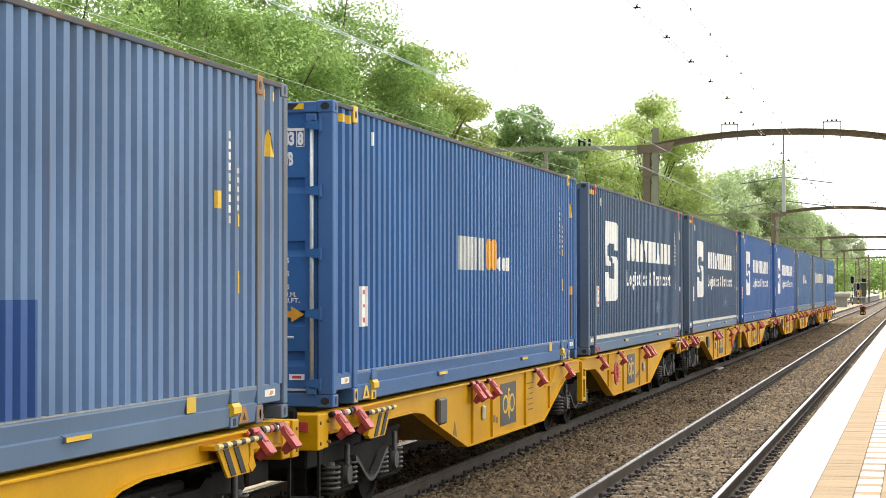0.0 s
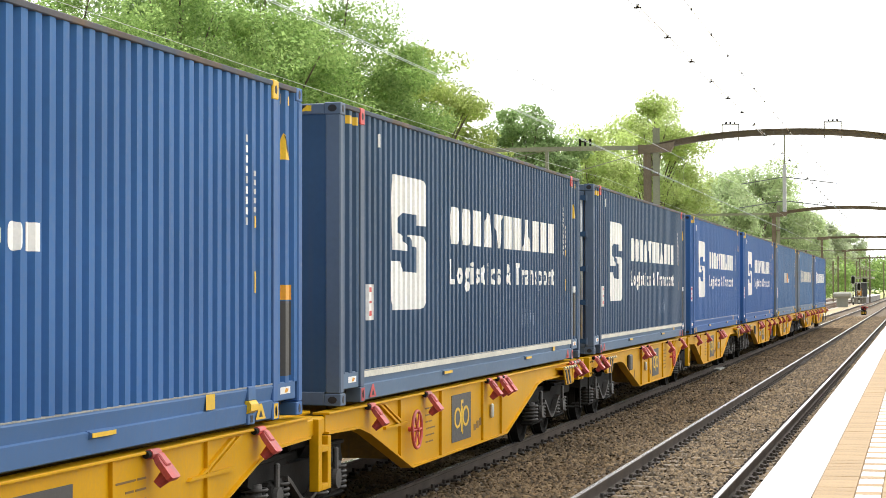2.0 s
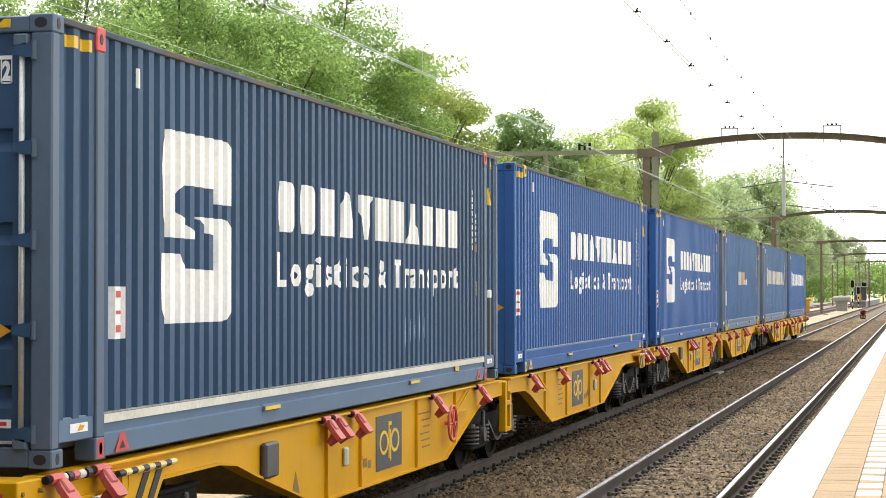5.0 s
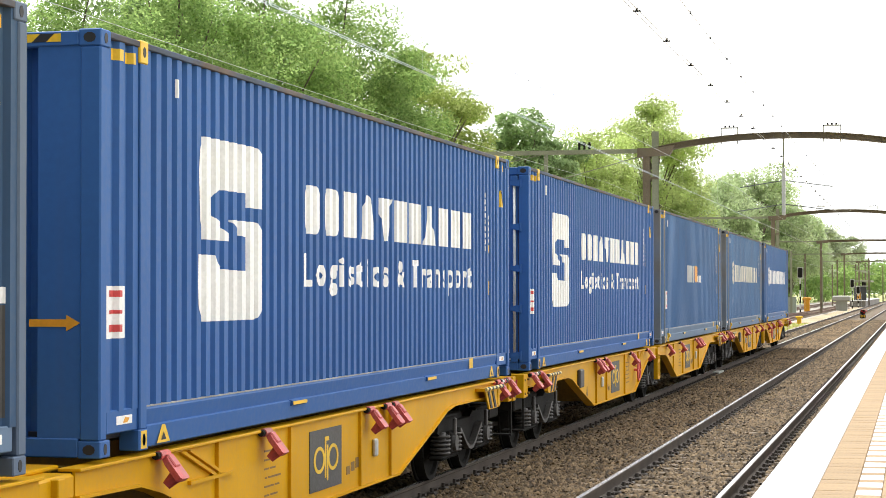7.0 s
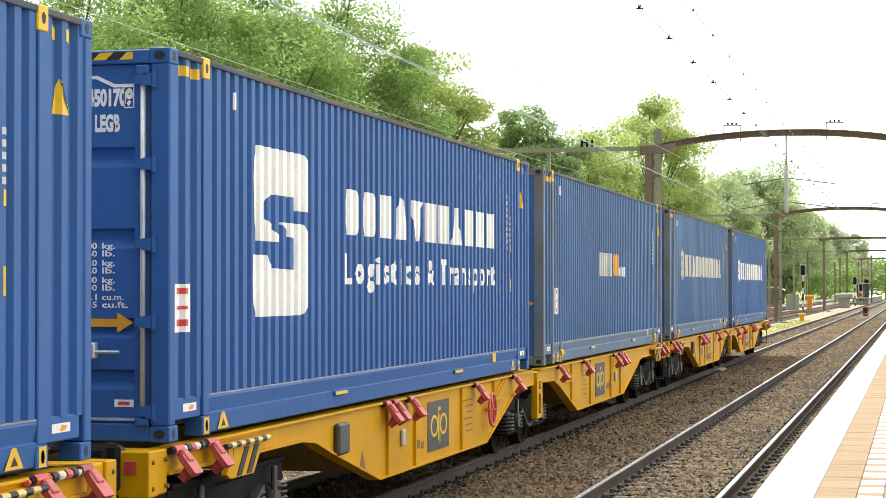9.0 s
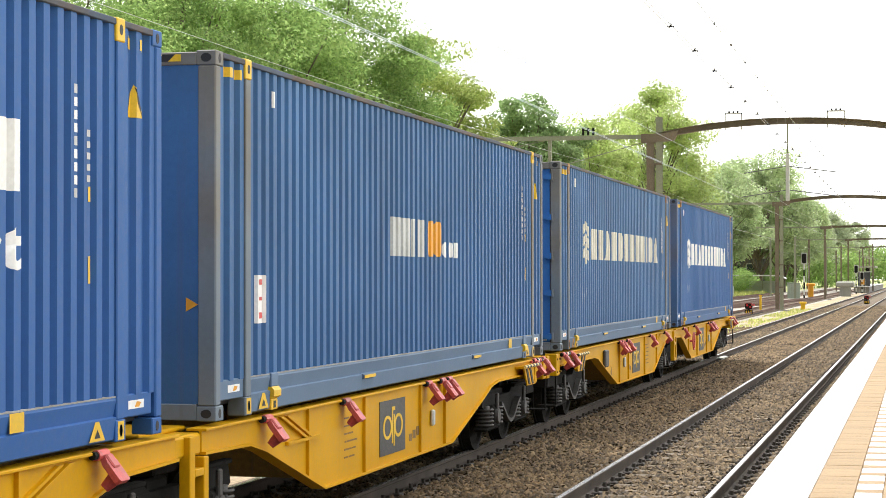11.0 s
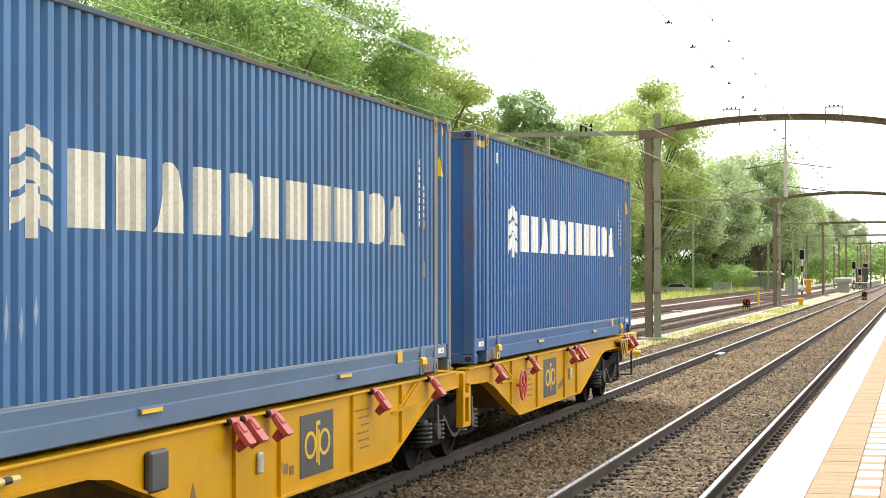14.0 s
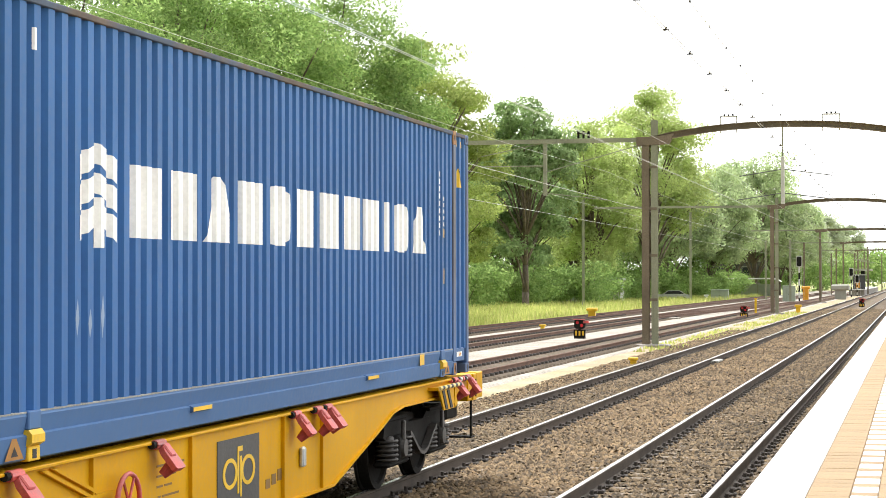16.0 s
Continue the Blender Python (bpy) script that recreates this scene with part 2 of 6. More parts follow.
def ring(bm, centre, axis, big, small, n=16, k=6):
    """A torus round the axis."""
    turn = Vector(axis).to_track_quat("Z", "Y").to_matrix()
    vs = [[bm.verts.new(Vector(centre) + turn @ Vector(((big + small * math.cos(b)) * math.cos(a), (big + small * math.cos(b)) * math.sin(a), small * math.sin(b))))
           for b in (2 * math.pi * j / k for j in range(k))] for a in (2 * math.pi * i / n for i in range(n))]
    for i in range(n):
        for j in range(k):
            bm.faces.new((vs[i][j], vs[(i + 1) % n][j], vs[(i + 1) % n][(j + 1) % k], vs[i][(j + 1) % k]))
    return bm


def raw(name, verts, faces, material, parent=None, label="", at=None):
    """A mesh from arrays of corners and of faces with one number of corners each."""
    me = bpy.data.meshes.new(name)
    k = faces.shape[1]
    me.vertices.add(len(verts))
    me.vertices.foreach_set("co", np.ascontiguousarray(verts, dtype=np.float32).ravel())
    me.loops.add(faces.size)
    me.loops.foreach_set("vertex_index", np.ascontiguousarray(faces, dtype=np.int32).ravel())
    me.polygons.add(len(faces))
    me.polygons.foreach_set("loop_start", np.arange(0, faces.size, k, dtype=np.int32))
    me.update(calc_edges=True)
    return link(name, me, material, parent, label, at)


# ---- ground, ballast, tracks, platform ----
NEAR_X, TRAIN_X, SIDE_A, SIDE_B, SIDE_C = -2.892, -6.553, -11.5, -16.45, -20.9


def strip(name, x0, x1, y0, y1, z0, z1, material, label, category, drop=0.0):
    """A long bed of ground, its top at z1, with sides that fall away by drop."""
    bm = bmesh.new()
    n = 40
    rows = []
    for i in range(n + 1):
        y = y0 + (y1 - y0) * (i / n) ** 2
        wob = 0.12 * noise.noise((y * 0.15, x0, 0)) if drop else 0.0
        wob2 = 0.12 * noise.noise((y * 0.15, x1, 7)) if drop else 0.0
        rows.append([bm.verts.new(c) for c in ((x0 - drop + wob, y, z0), (x0 + wob, y, z1), (x1 + wob2, y, z1), (x1 + drop + wob2, y, z0))])
    for a, b in zip(rows, rows[1:]):
        for k in range(3):
            bm.faces.new((a[k], a[k + 1], b[k + 1], b[k]))
        bm.faces.new((a[3], a[0], b[0], b[3]))
    bm.faces.new(rows[0])
    bm.faces.new(rows[-1][::-1])
    return tagged(part(name, bm, material), label, category, kind="structure")


def make_ground():
    bm = bmesh.new()
    xs, ys = (-1500, -300, -120, -60, -38, -22, 40, 200, 1500), (-400, -20, 60, 140, 300, 700, 2500)
    grid = [[bm.verts.new((x, y, -0.42)) for y in ys] for x in xs]
    for a, b in zip(grid, grid[1:]):
        for i in range(len(ys) - 1):
            bm.faces.new((a[i], b[i], b[i + 1], a[i + 1]))
    tagged(part("ground", bm, TURF), "flat grassy ground beside the railway tracks", "ground", kind="structure")
    strip("ballast_bed", -8.05, -1.5, -15, 700, -0.44, -0.195, BED, "brown crushed stone bed under the main tracks", "ballast", 0.35)
    strip("sand_path", -10.05, -7.9, -15, 500, -0.44, -0.27, SAND, "worn sandy path between the tracks", "path", 0.2)
    strip("siding_ballast", -22.3, -10.0, -15, 500, -0.44, -0.23, GRAVEL, "pale gravel bed under the sidings", "ballast", 0.4)


def stones(name, count, x0, x1, y0, y1, z, material, label, keep_off=()):
    """Loose crushed stones scattered on the bed, small and many; thinner with distance."""
    rng = np.random.default_rng(len(name) + count)
    u = rng.random(count)
    y = y0 * (y1 / y0) ** u
    x = rng.uniform(x0, x1, count)
    ok = np.ones(count, bool)
    for a, b in keep_off:
        ok &= ~((x > a) & (x < b))
    for a, b in keep_off:
        by_rail = (np.abs(x - (a + b) / 2) < 0.40) & (y < 62)
        ok &= ~(by_rail & (np.abs((y + 14 + 0.3) % 0.6 - 0.3) < 0.135) & (rng.random(count) < 0.9))
    on_sleeper = (np.abs(x - NEAR_X) < 1.25) & (y < 120) & (np.abs((y + 14 + 0.3) % 0.6 - 0.3) < 0.10)
    ok &= ~(on_sleeper & (rng.random(count) < 0.72))
    x, y = x[ok], y[ok]
    n = len(x)
    size = rng.uniform(0.018, 0.040, n) * (1 + 0.012 * (y - y0))
    base = np.array([(1, 0, 0), (0, 1, 0), (-1, 0, 0), (0, -1, 0), (0, 0, 0.8), (0, 0, -0.8)], float)
    v = base[None] * rng.uniform(0.6, 1.25, (n, 6, 1)) + rng.normal(0, 0.16, (n, 6, 3))
    a = rng.uniform(0, 2 * np.pi, n)
    t = rng.uniform(-0.6, 0.6, n)
    ca, sa, ct, st = np.cos(a)[:, None], np.sin(a)[:, None], np.cos(t)[:, None], np.sin(t)[:, None]
    X, Y, Z = v[..., 0], v[..., 1], v[..., 2]
    X, Z = X * ct - Z * st, X * st + Z * ct
    X, Y = X * ca - Y * sa, X * sa + Y * ca
    z0 = z + rng.uniform(-0.008, 0.022, n)
    P = np.stack([X * size[:, None] + x[:, None], Y * size[:, None] + y[:, None], Z * size[:, None] + z0[:, None]], -1).reshape(-1, 3)
    f = np.array([(0, 1, 4), (1, 2, 4), (2, 3, 4), (3, 0, 4), (1, 0, 5)])[:4]
    F = (f[None] + 6 * np.arange(n)[:, None, None]).reshape(-1, 3)
    tagged(raw(name, P, F, material), label, "ballast", kind="stuff")


def rail_profile(s):
    return [(s * 0.036, 0), (s * 0.036, -0.03), (s * 0.010, -0.045), (s * 0.010, -0.135), (s * 0.07, -0.15), (s * 0.07, -0.165)]


def make_rail(parent, x, y0, y1, head=STEEL, side=RUST):
    prof = rail_profile(1) + rail_profile(-1)[::-1]
    part("rail", prism(bmesh.new(), [(x + a, b) for a, b in prof], y0, y1, "y"), side, parent)
    bm = boxes((x - 0.026, x + 0.026, y0, y1, 0.0005, 0.003))
    part("running_surface", bm, head, parent, "polished steel running surface")


def sleeper_mesh(length=2.5):
    bm = bmesh.new()
    prism(bm, [(-0.15, -0.40), (0.15, -0.40), (0.11, -0.168), (-0.11, -0.168)], -length / 2, length / 2, "x")
    me = bpy.data.meshes.new("sleeper")
    bmesh.ops.recalc_face_normals(bm, faces=bm.faces[:])
    bm.to_mesh(me)
    bm.free()
    me.materials.append(SLEEPER)
    return me


def clip_mesh():
    bm = boxes((-0.05, 0.05, -0.085, 0.085, -0.172, -0.125), bev=0.012)
    rod(bm, (0, -0.02, -0.125), (0, -0.02, -0.075), 0.024, 6)
    rod(bm, (-0.04, 0.06, -0.12), (0.05, 0.06, -0.10), 0.018, 5)
    me = bpy.data.meshes.new("rail_clip")
    bmesh.ops.recalc_face_normals(bm, faces=bm.faces[:])
    bm.to_mesh(me)
    bm.free()
    me.materials.append(CLIP)
    return me


def make_track(name, x, y0, y1, label, near=None, head=STEEL, side=RUST):
    """Two rails on concrete sleepers. near: the stretch in which each sleeper and clip is a piece of its own."""
    tr = thing(name, label, "railway track", kind="structure", at=pose(x, 0, 0))
    for s in (-0.7535, 0.7535):
        make_rail(tr, s, y0, y1, head, side)
    sm, cm = sleeper_mesh(), clip_mesh()
    far = []
    for i in range(int((y1 - y0) / 0.6)):
        y = y0 + 0.6 * i
        if near and near[0] <= y <= near[1]:
            sl = link("sleeper", sm, None, tr, at=pose(0, y, random.uniform(-0.006, 0.006), 0, 0, random.uniform(-0.4, 0.4)))
            for s in (-0.7535, 0.7535):
                for o in (-0.115, 0.115):
                    link("rail_clip", cm, None, sl, at=pose(s + o, 0, 0, 0, 0, 0 if o > 0 else 180))
        elif y < 330:
            far.append(y)
    if far:
        c = np.array([(-1.25, -0.11, -0.168), (1.25, -0.11, -0.168), (1.25, 0.11, -0.168), (-1.25, 0.11, -0.168),
                      (-1.25, -0.15, -0.3), (1.25, -0.15, -0.3), (1.25, 0.15, -0.3), (-1.25, 0.15, -0.3)])
        f = np.array([(0, 1, 2, 3), (4, 5, 1, 0), (6, 7, 3, 2), (5, 6, 2, 1), (7, 4, 0, 3)])
        P = (c[None] + np.array([(0, y, 0) for y in far])[:, None]).reshape(-1, 3)
        F = (f[None] + 8 * np.arange(len(far))[:, None, None]).reshape(-1, 4)
        tagged(raw("sleeper", P, F, SLEEPER, tr), kind="stuff")
        q = np.array([(a * 0.05 + o, b * 0.085, z) for o in (-0.8685, -0.6385, 0.6385, 0.8685) for z in (-0.168, -0.10) for a, b in ((-1, -1), (1, -1), (1, 1), (-1, 1))])
        g = np.array([(k + a, k + b, k + c2, k + d) for k in (0, 8, 16, 24) for a, b, c2, d in ((4, 5, 6, 7), (0, 1, 5, 4), (1, 2, 6, 5), (2, 3, 7, 6), (3, 0, 4, 7))])
        far2 = [y for y in far if y < 140]
        if far2:
            P = (q[None] + np.array([(0, y, 0) for y in far2])[:, None]).reshape(-1, 3)
            F = (g[None] + 32 * np.arange(len(far2))[:, None, None]).reshape(-1, 4)
            tagged(raw("rail_clip", P, F, CLIP, tr), kind="stuff")
    return tr


def make_crossover():
    """The slanting rails of the points that join two sidings."""
    tr = thing("points_track", "rusty slanting rails of a set of points", "railway track", kind="structure")
    for s in (-0.75, 0.75):
        bm = bmesh.new()
        prof = rail_profile(1) + rail_profile(-1)[::-1]
        prism(bm, [(a, b + 0.002) for a, b in prof], 0, 92, "y")
        ob = part("rail", bm, RUST_RED, tr, at=pose(SIDE_B + s, 132, 0, 0, 0, -3.1))
    box_rows = [(SIDE_B + 0.9, SIDE_B + 1.5, 128.5, 130, -0.24, -0.12)]
    part("point_motor", boxes(*box_rows, bev=0.03), GRAVEL, tr, "pale grey point machine cover")


PLAT_Z, EDGE = 0.76, -1.19


def make_platform():
    pf = thing("platform", "station platform with white coping and tan tiles", "platform", kind="structure")
    part("platform_wall", boxes((EDGE + 0.08, EDGE + 0.30, -12, 420, -0.44, PLAT_Z - 0.12)), WALLCON, pf)
    # bedding and tiles widened unseen to 12 m, to reflect light onto the containers
    part("bedding", boxes((EDGE + 0.30, 12.0, -12, 420, -0.44, PLAT_Z - 0.012)), JOINT, pf)
    part("coping_far", boxes((EDGE, -0.755, 102, 420, PLAT_Z - 0.118, PLAT_Z)), COPING, pf)
    part("tile_band_far", boxes((-0.75, 12.0, 62, 420, PLAT_Z - 0.010, PLAT_Z - 0.001)), TANTILE, pf)

    def piece(name, w, d, h, material, bev):
        bm = boxes((0, w, 0, d, -h, 0), bev=bev)
        me = bpy.data.meshes.new(name)
        bmesh.ops.recalc_face_normals(bm, faces=bm.faces[:])
        bm.to_mesh(me)
        bm.free()
        me.materials.append(material)
        return me
    slab = piece("coping_slab", 0.435, 0.995, 0.118, COPING, 0.006)
    for i in range(110):
        link("coping_slab", slab, None, pf, at=pose(EDGE, -8 + i, PLAT_Z + random.uniform(-0.002, 0.002)))
    tan = piece("tile", 0.296, 0.296, 0.05, TANTILE, 0.004)
    for i in range(165):
        link("tile", tan, None, pf, at=pose(-0.748, 11.5 + 0.3 * i, PLAT_Z + random.uniform(-0.0015, 0.0015)))
    bar = piece("guide_tile", 0.186, 0.40, 0.05, WHITETILE, 0.004)
    fill = piece("filler_tile", 0.186, 0.206, 0.05, TANTILE, 0.004)
    for i in range(80):
        link("guide_tile", bar, None, pf, at=pose(-0.444, 11.4 + 0.62 * i, PLAT_Z + random.uniform(-0.0015, 0.0015)))
        link("filler_tile", fill, None, pf, at=pose(-0.444, 11.804 + 0.62 * i, PLAT_Z + random.uniform(-0.0015, 0.0015)))
    for i in range(100):
        link("tile", tan, None, pf, at=pose(-0.252, 11.5 + 0.3 * i, PLAT_Z + random.uniform(-0.0015, 0.0015)))
    part("paving", boxes((0.05, 12.0, -12, 62, PLAT_Z - 0.01, PLAT_Z - 0.001)), TANTILE, pf)


# ---- the containers ----
LENGTH, HALF, HIGH = 13.716, 1.24, 2.896
PITCH, FLAT, SLOPE, DEEP = 0.207, 0.094, 0.026, 0.040
POST = 0.762


def bends(y0, y1):
    """The bend lines of the corrugated sheet from y0 to y1: (y, depth)."""
    n = max(1, int(round((y1 - y0 - FLAT) / PITCH)))
    p = (y1 - y0 - FLAT) / n
    low = p - FLAT - 2 * SLOPE
    out = [(y0, 0.0), (y0 + FLAT, 0.0)]
    for i in range(n):
        a = y0 + FLAT + i * p
        out += [(a + SLOPE, DEEP), (a + SLOPE + low, DEEP), (a + 2 * SLOPE + low, 0.0), (a + p, 0.0)]
    return out


ZONES = [bends(0.11, POST - 0.07), bends(POST + 0.07, LENGTH - POST - 0.07), bends(LENGTH - POST + 0.07, LENGTH - 0.11)]
SHEET_X = HALF - 0.014


def sheet_x(y):
    for z in ZONES:
        if z[0][0] <= y <= z[-1][0]:
            return SHEET_X - float(np.interp(y, [a for a, _ in z], [b for _, b in z]))
    return HALF


def corrugated(bm, zone, side, z0, z1):
    prof = [(SHEET_X - d, y) for y, d in zone] + [(SHEET_X - 0.065, zone[-1][0]), (SHEET_X - 0.065, zone[0][0])]
    prism(bm, [(side * x, y) for x, y in prof], z0, z1, "z")
    bmesh.ops.recalc_face_normals(bm, faces=bm.faces[:])
    return bm


def decal(name, shapes, material, parent, label="", lift=0.003, flat=None):
    """Paint on the near side of a container: polygons of (y, z), which follow the bends of the sheet."""
    bm = bmesh.new()
    for pts in shapes:
        bm.faces.new([bm.verts.new((0, y, z)) for y, z in pts])
    settle(bm, lift, flat)
    return part(name, bm, material, parent, label)


def settle(bm, lift, flat=None):
    bm.normal_update()
    bmesh.ops.triangulate(bm, faces=bm.faces[:], ngon_method="EAR_CLIP")
    ys = [v.co.y for v in bm.verts]
    if flat is None:
        for zone in ZONES:
            for y, _ in zone:
                if min(ys) < y < max(ys):
                    bmesh.ops.bisect_plane(bm, geom=bm.verts[:] + bm.edges[:] + bm.faces[:], plane_co=(0, y, 0), plane_no=(0, 1, 0))
    for v in bm.verts:
        v.co.x = (sheet_x(v.co.y) if flat is None else flat) + lift


LETTERS = {}   # letter meshes by text and style


def lettering(body, size, bold=0.0, width=None, shear=0.0, space=1.0):
    """Flat letters as a bmesh in the y-z plane, from the lower left corner at 0; width: to which they are squeezed."""
    key = (body, size, bold, shear, space)
    if key not in LETTERS:
        cu = bpy.data.curves.new("lettering", "FONT")
        cu.body, cu.size, cu.offset, cu.shear, cu.space_character, cu.resolution_u = body, size, bold, shear, space, 3
        ob = new("lettering", cu)
        LETTERS[key] = bpy.data.meshes.new_from_object(ob.evaluated_get(bpy.context.evaluated_depsgraph_get()))
        bpy.data.objects.remove(ob)
    bm = bmesh.new()
    bm.from_mesh(LETTERS[key])
    xs = [v.co.x for v in bm.verts]
    k = width / (max(xs) - min(xs)) if width else 1.0
    x0 = min(xs)
    for v in bm.verts:
        v.co = (0, (v.co.x - x0) * k, v.co.y)
    return bm


def words(name, body, y, z, size, material, parent, bold=0.0, width=None, shear=0.0, label="", flat=None, lift=0.003, space=1.0):
    bm = lettering(body, size, bold, width, shear, space)
    for v in bm.verts:
        v.co.y += y
        v.co.z += z
    settle(bm, lift, flat)
    return part(name, bm, material, parent, label)


def end_words(name, body, x, z, size, material, parent, y, bold=0.0, width=None):
    """Letters on the end that faces the camera, reading to the right."""
    bm = lettering(body, size, bold, width)
    for v in bm.verts:
        v.co = (x + v.co.y, y, z + v.co.z)
    return part(name, bm, material, parent)


def rounded(y0, y1, z0, z1, r):
    pts = []
    for cy, cz, a0 in ((y1 - r, z1 - r, 0), (y0 + r, z1 - r, 90), (y0 + r, z0 + r, 180), (y1 - r, z0 + r, 270)):
        pts += [(cy + r * math.cos(radians(a0 + a)), cz + r * math.sin(radians(a0 + a))) for a in (0, 30, 60, 90)]
    return pts


def rect(y0, y1, z0, z1):
    return [(y0, z0), (y1, z0), (y1, z1), (y0, z1)]


def casting(name, material, parent, x0, x1, y0, y1, z0, z1, side):
    bm = boxes((x0, x1, y0, y1, z0, z1), bev=0.008)
    ob = part(name, bm, material, parent)
    xo = x1 if side > 0 else x0
    cy, cz, cx = (y0 + y1) / 2, (z0 + z1) / 2, (x0 + x1) / 2
    # no hole is cut: black discs on the casting stand for its shade
    hole = bmesh.new()
    prism(hole, [(cy + 0.028 * math.cos(a), cz + 0.038 * math.sin(a)) for a in np.linspace(0, 2 * np.pi, 10, endpoint=False)], xo, xo + side * 0.0025, "x")
    part("casting_hole", hole, BLACK, ob, "black disc for the shade in a lifting hole")
    if y0 < 0.2:
        hole = bmesh.new()
        prism(hole, [(cx + 0.045 * math.cos(a), cz + 0.035 * math.sin(a)) for a in np.linspace(0, 2 * np.pi, 10, endpoint=False)], y0 - 0.0025, y0, "y")
        part("casting_hole", hole, BLACK, ob, "black disc for the shade in a lifting hole")
    return ob


def hazard(parent, x0, x1, z0, z1, y):
    """Yellow and black slanting stripes along the top of an end."""
    n = 17
    w = (x1 - x0) / n
    bm, bk = bmesh.new(), bmesh.new()
    for i in range(n):
        a = x0 + i * w
        pts = [(a, z0), (a + w, z0), (min(a + w + 0.06, x1), z1), (min(a + 0.06, x1), z1)]
        prism(bm if i % 2 == 0 else bk, pts, y - 0.003, y, "y")
    part("warning_stripe", bm, YELLOW_SIGN, parent, "yellow warning stripes")
    part("warning_stripe", bk, BLACK, parent, "black warning stripes")


def make_container(label, hull, frame_mat, y, door, art, top_mark=YELLOW_SIGN, rail=None, bar=None):
    c = thing("shipping_container", label, "container", "containers on the train", at=pose(TRAIN_X, y, 1.166))
    rail = rail or hull
    lip = LEDGE
    for s in (1, -1):
        for k, zone in enumerate(ZONES):
            part("side_wall", corrugated(bmesh.new(), zone, s, 0.30, HIGH - 0.048), hull, c)
        part("top_rail", boxes((s * HALF - (0.06 if s > 0 else 0), s * HALF + (0.06 if s < 0 else 0), 0.17, LENGTH - 0.17, HIGH - 0.050, HIGH - 0.004), bev=0.006), TOP_EDGE, c)
        prof = [(1.10, 0.31), (1.228, 0.31), (1.238, 0.285), (1.216, 0.175), (1.24, 0.165), (1.226, 0.02), (1.17, 0.0), (1.10, 0.0)]
        part("bottom_rail", prism(bmesh.new(), [(s * a, b) for a, b in prof], POST + 0.065, LENGTH - POST - 0.065, "y"), rail, c)
        for a, b in ((0.15, POST - 0.065), (LENGTH - POST + 0.065, LENGTH - 0.15)):
            part("end_rail", boxes((s * 1.16 - 0.06, s * 1.16 + 0.06, a, b, 0.15, 0.31), bev=0.008), rail, c)
        for ye in (0.0, LENGTH):
            yi = 0.115 if ye == 0 else -0.115
            part("corner_post", boxes((min(s * HALF, s * 1.09), max(s * HALF, s * 1.09), min(ye, ye + yi), max(ye, ye + yi), 0.118, HIGH - 0.118), bev=0.012), frame_mat, c)
            yc = (ye, ye + 0.178) if ye == 0 else (ye - 0.178, ye)
            for z0 in (0.0, HIGH - 0.118):
                casting("corner_casting", frame_mat, c, min(s * HALF, s * 1.078), max(s * HALF, s * 1.078), *yc, z0, z0 + 0.118, s)
            yp = POST if ye == 0 else LENGTH - POST
            part("lifting_post", boxes((min(s * 1.243, s * 1.17), max(s * 1.243, s * 1.17), yp - 0.062, yp + 0.062, 0.15, HIGH - 0.16), bev=0.008), frame_mat, c)
            casting("lifting_fitting", frame_mat, c, min(s * 1.245, s * 1.09), max(s * 1.245, s * 1.09), yp - 0.085, yp + 0.085, 0.0, 0.15, s)
            casting("lifting_fitting", top_mark, c, min(s * 1.245, s * 1.09), max(s * 1.245, s * 1.09), yp - 0.075, yp + 0.075, HIGH - 0.16, HIGH + 0.004, s)
    part("roof", boxes((-1.18, 1.18, 0.1, LENGTH - 0.1, HIGH - 0.06, HIGH - 0.012)), hull, c)
    part("floor_frame", boxes((-1.10, 1.10, 0.1, LENGTH - 0.1, 0.10, 0.17)), BLACK, c)
    part("rear_end", boxes((-1.09, 1.09, LENGTH - 0.09, LENGTH - 0.03, 0.118, HIGH - 0.03)), hull, c)
    part("end_header", boxes((-1.078, 1.078, 0.0, 0.10, HIGH - 0.115, HIGH - 0.012), bev=0.008), frame_mat, c)
    part("end_sill", boxes((-1.078, 1.078, 0.0, 0.10, 0.005, 0.135), bev=0.008), frame_mat, c)
    hazard(c, -0.85, 0.95, HIGH - 0.085, HIGH - 0.03, -0.001)
    if door:
        make_doors(c, hull, frame_mat, bar or GALV, door)
    else:
        for s in (1, -1):
            part("end_panel", boxes((min(s * 0.78, s * 1.10), max(s * 0.78, s * 1.10), 0.012, 0.06, 0.135, HIGH - 0.115)), hull, c)
        bm = bmesh.new()
        n, x = 8, -0.78
        w = 1.56 / n
        pts = []
        for i in range(n):
            pts += [(x + w * i, 0.075), (x + w * i + w * 0.4, 0.075), (x + w * i + w * 0.5, 0.12), (x + w * i + w * 0.9, 0.12)]
        prism(bm, pts + [(0.78, 0.075), (0.78, 0.16), (-0.78, 0.16)], 0.135, HIGH - 0.115, "z")
        part("end_wall", bm, hull, c)
    # lift pockets, plates and small marks on the near side
    for yk in (4.35, 9.25):
        bm = bmesh.new()
        prism(bm, [(1.18, 0.10), (1.262, 0.13), (1.262, 0.165), (1.18, 0.19)], yk - 0.20, yk + 0.20, "y")
        pk = part("grab_pocket", bm, rail, c)
        part("pocket_plate", boxes((1.263, 1.267, yk - 0.2, yk + 0.2, 0.132, 0.163)), YELLOW_SIGN, pk, "yellow pocket marking")
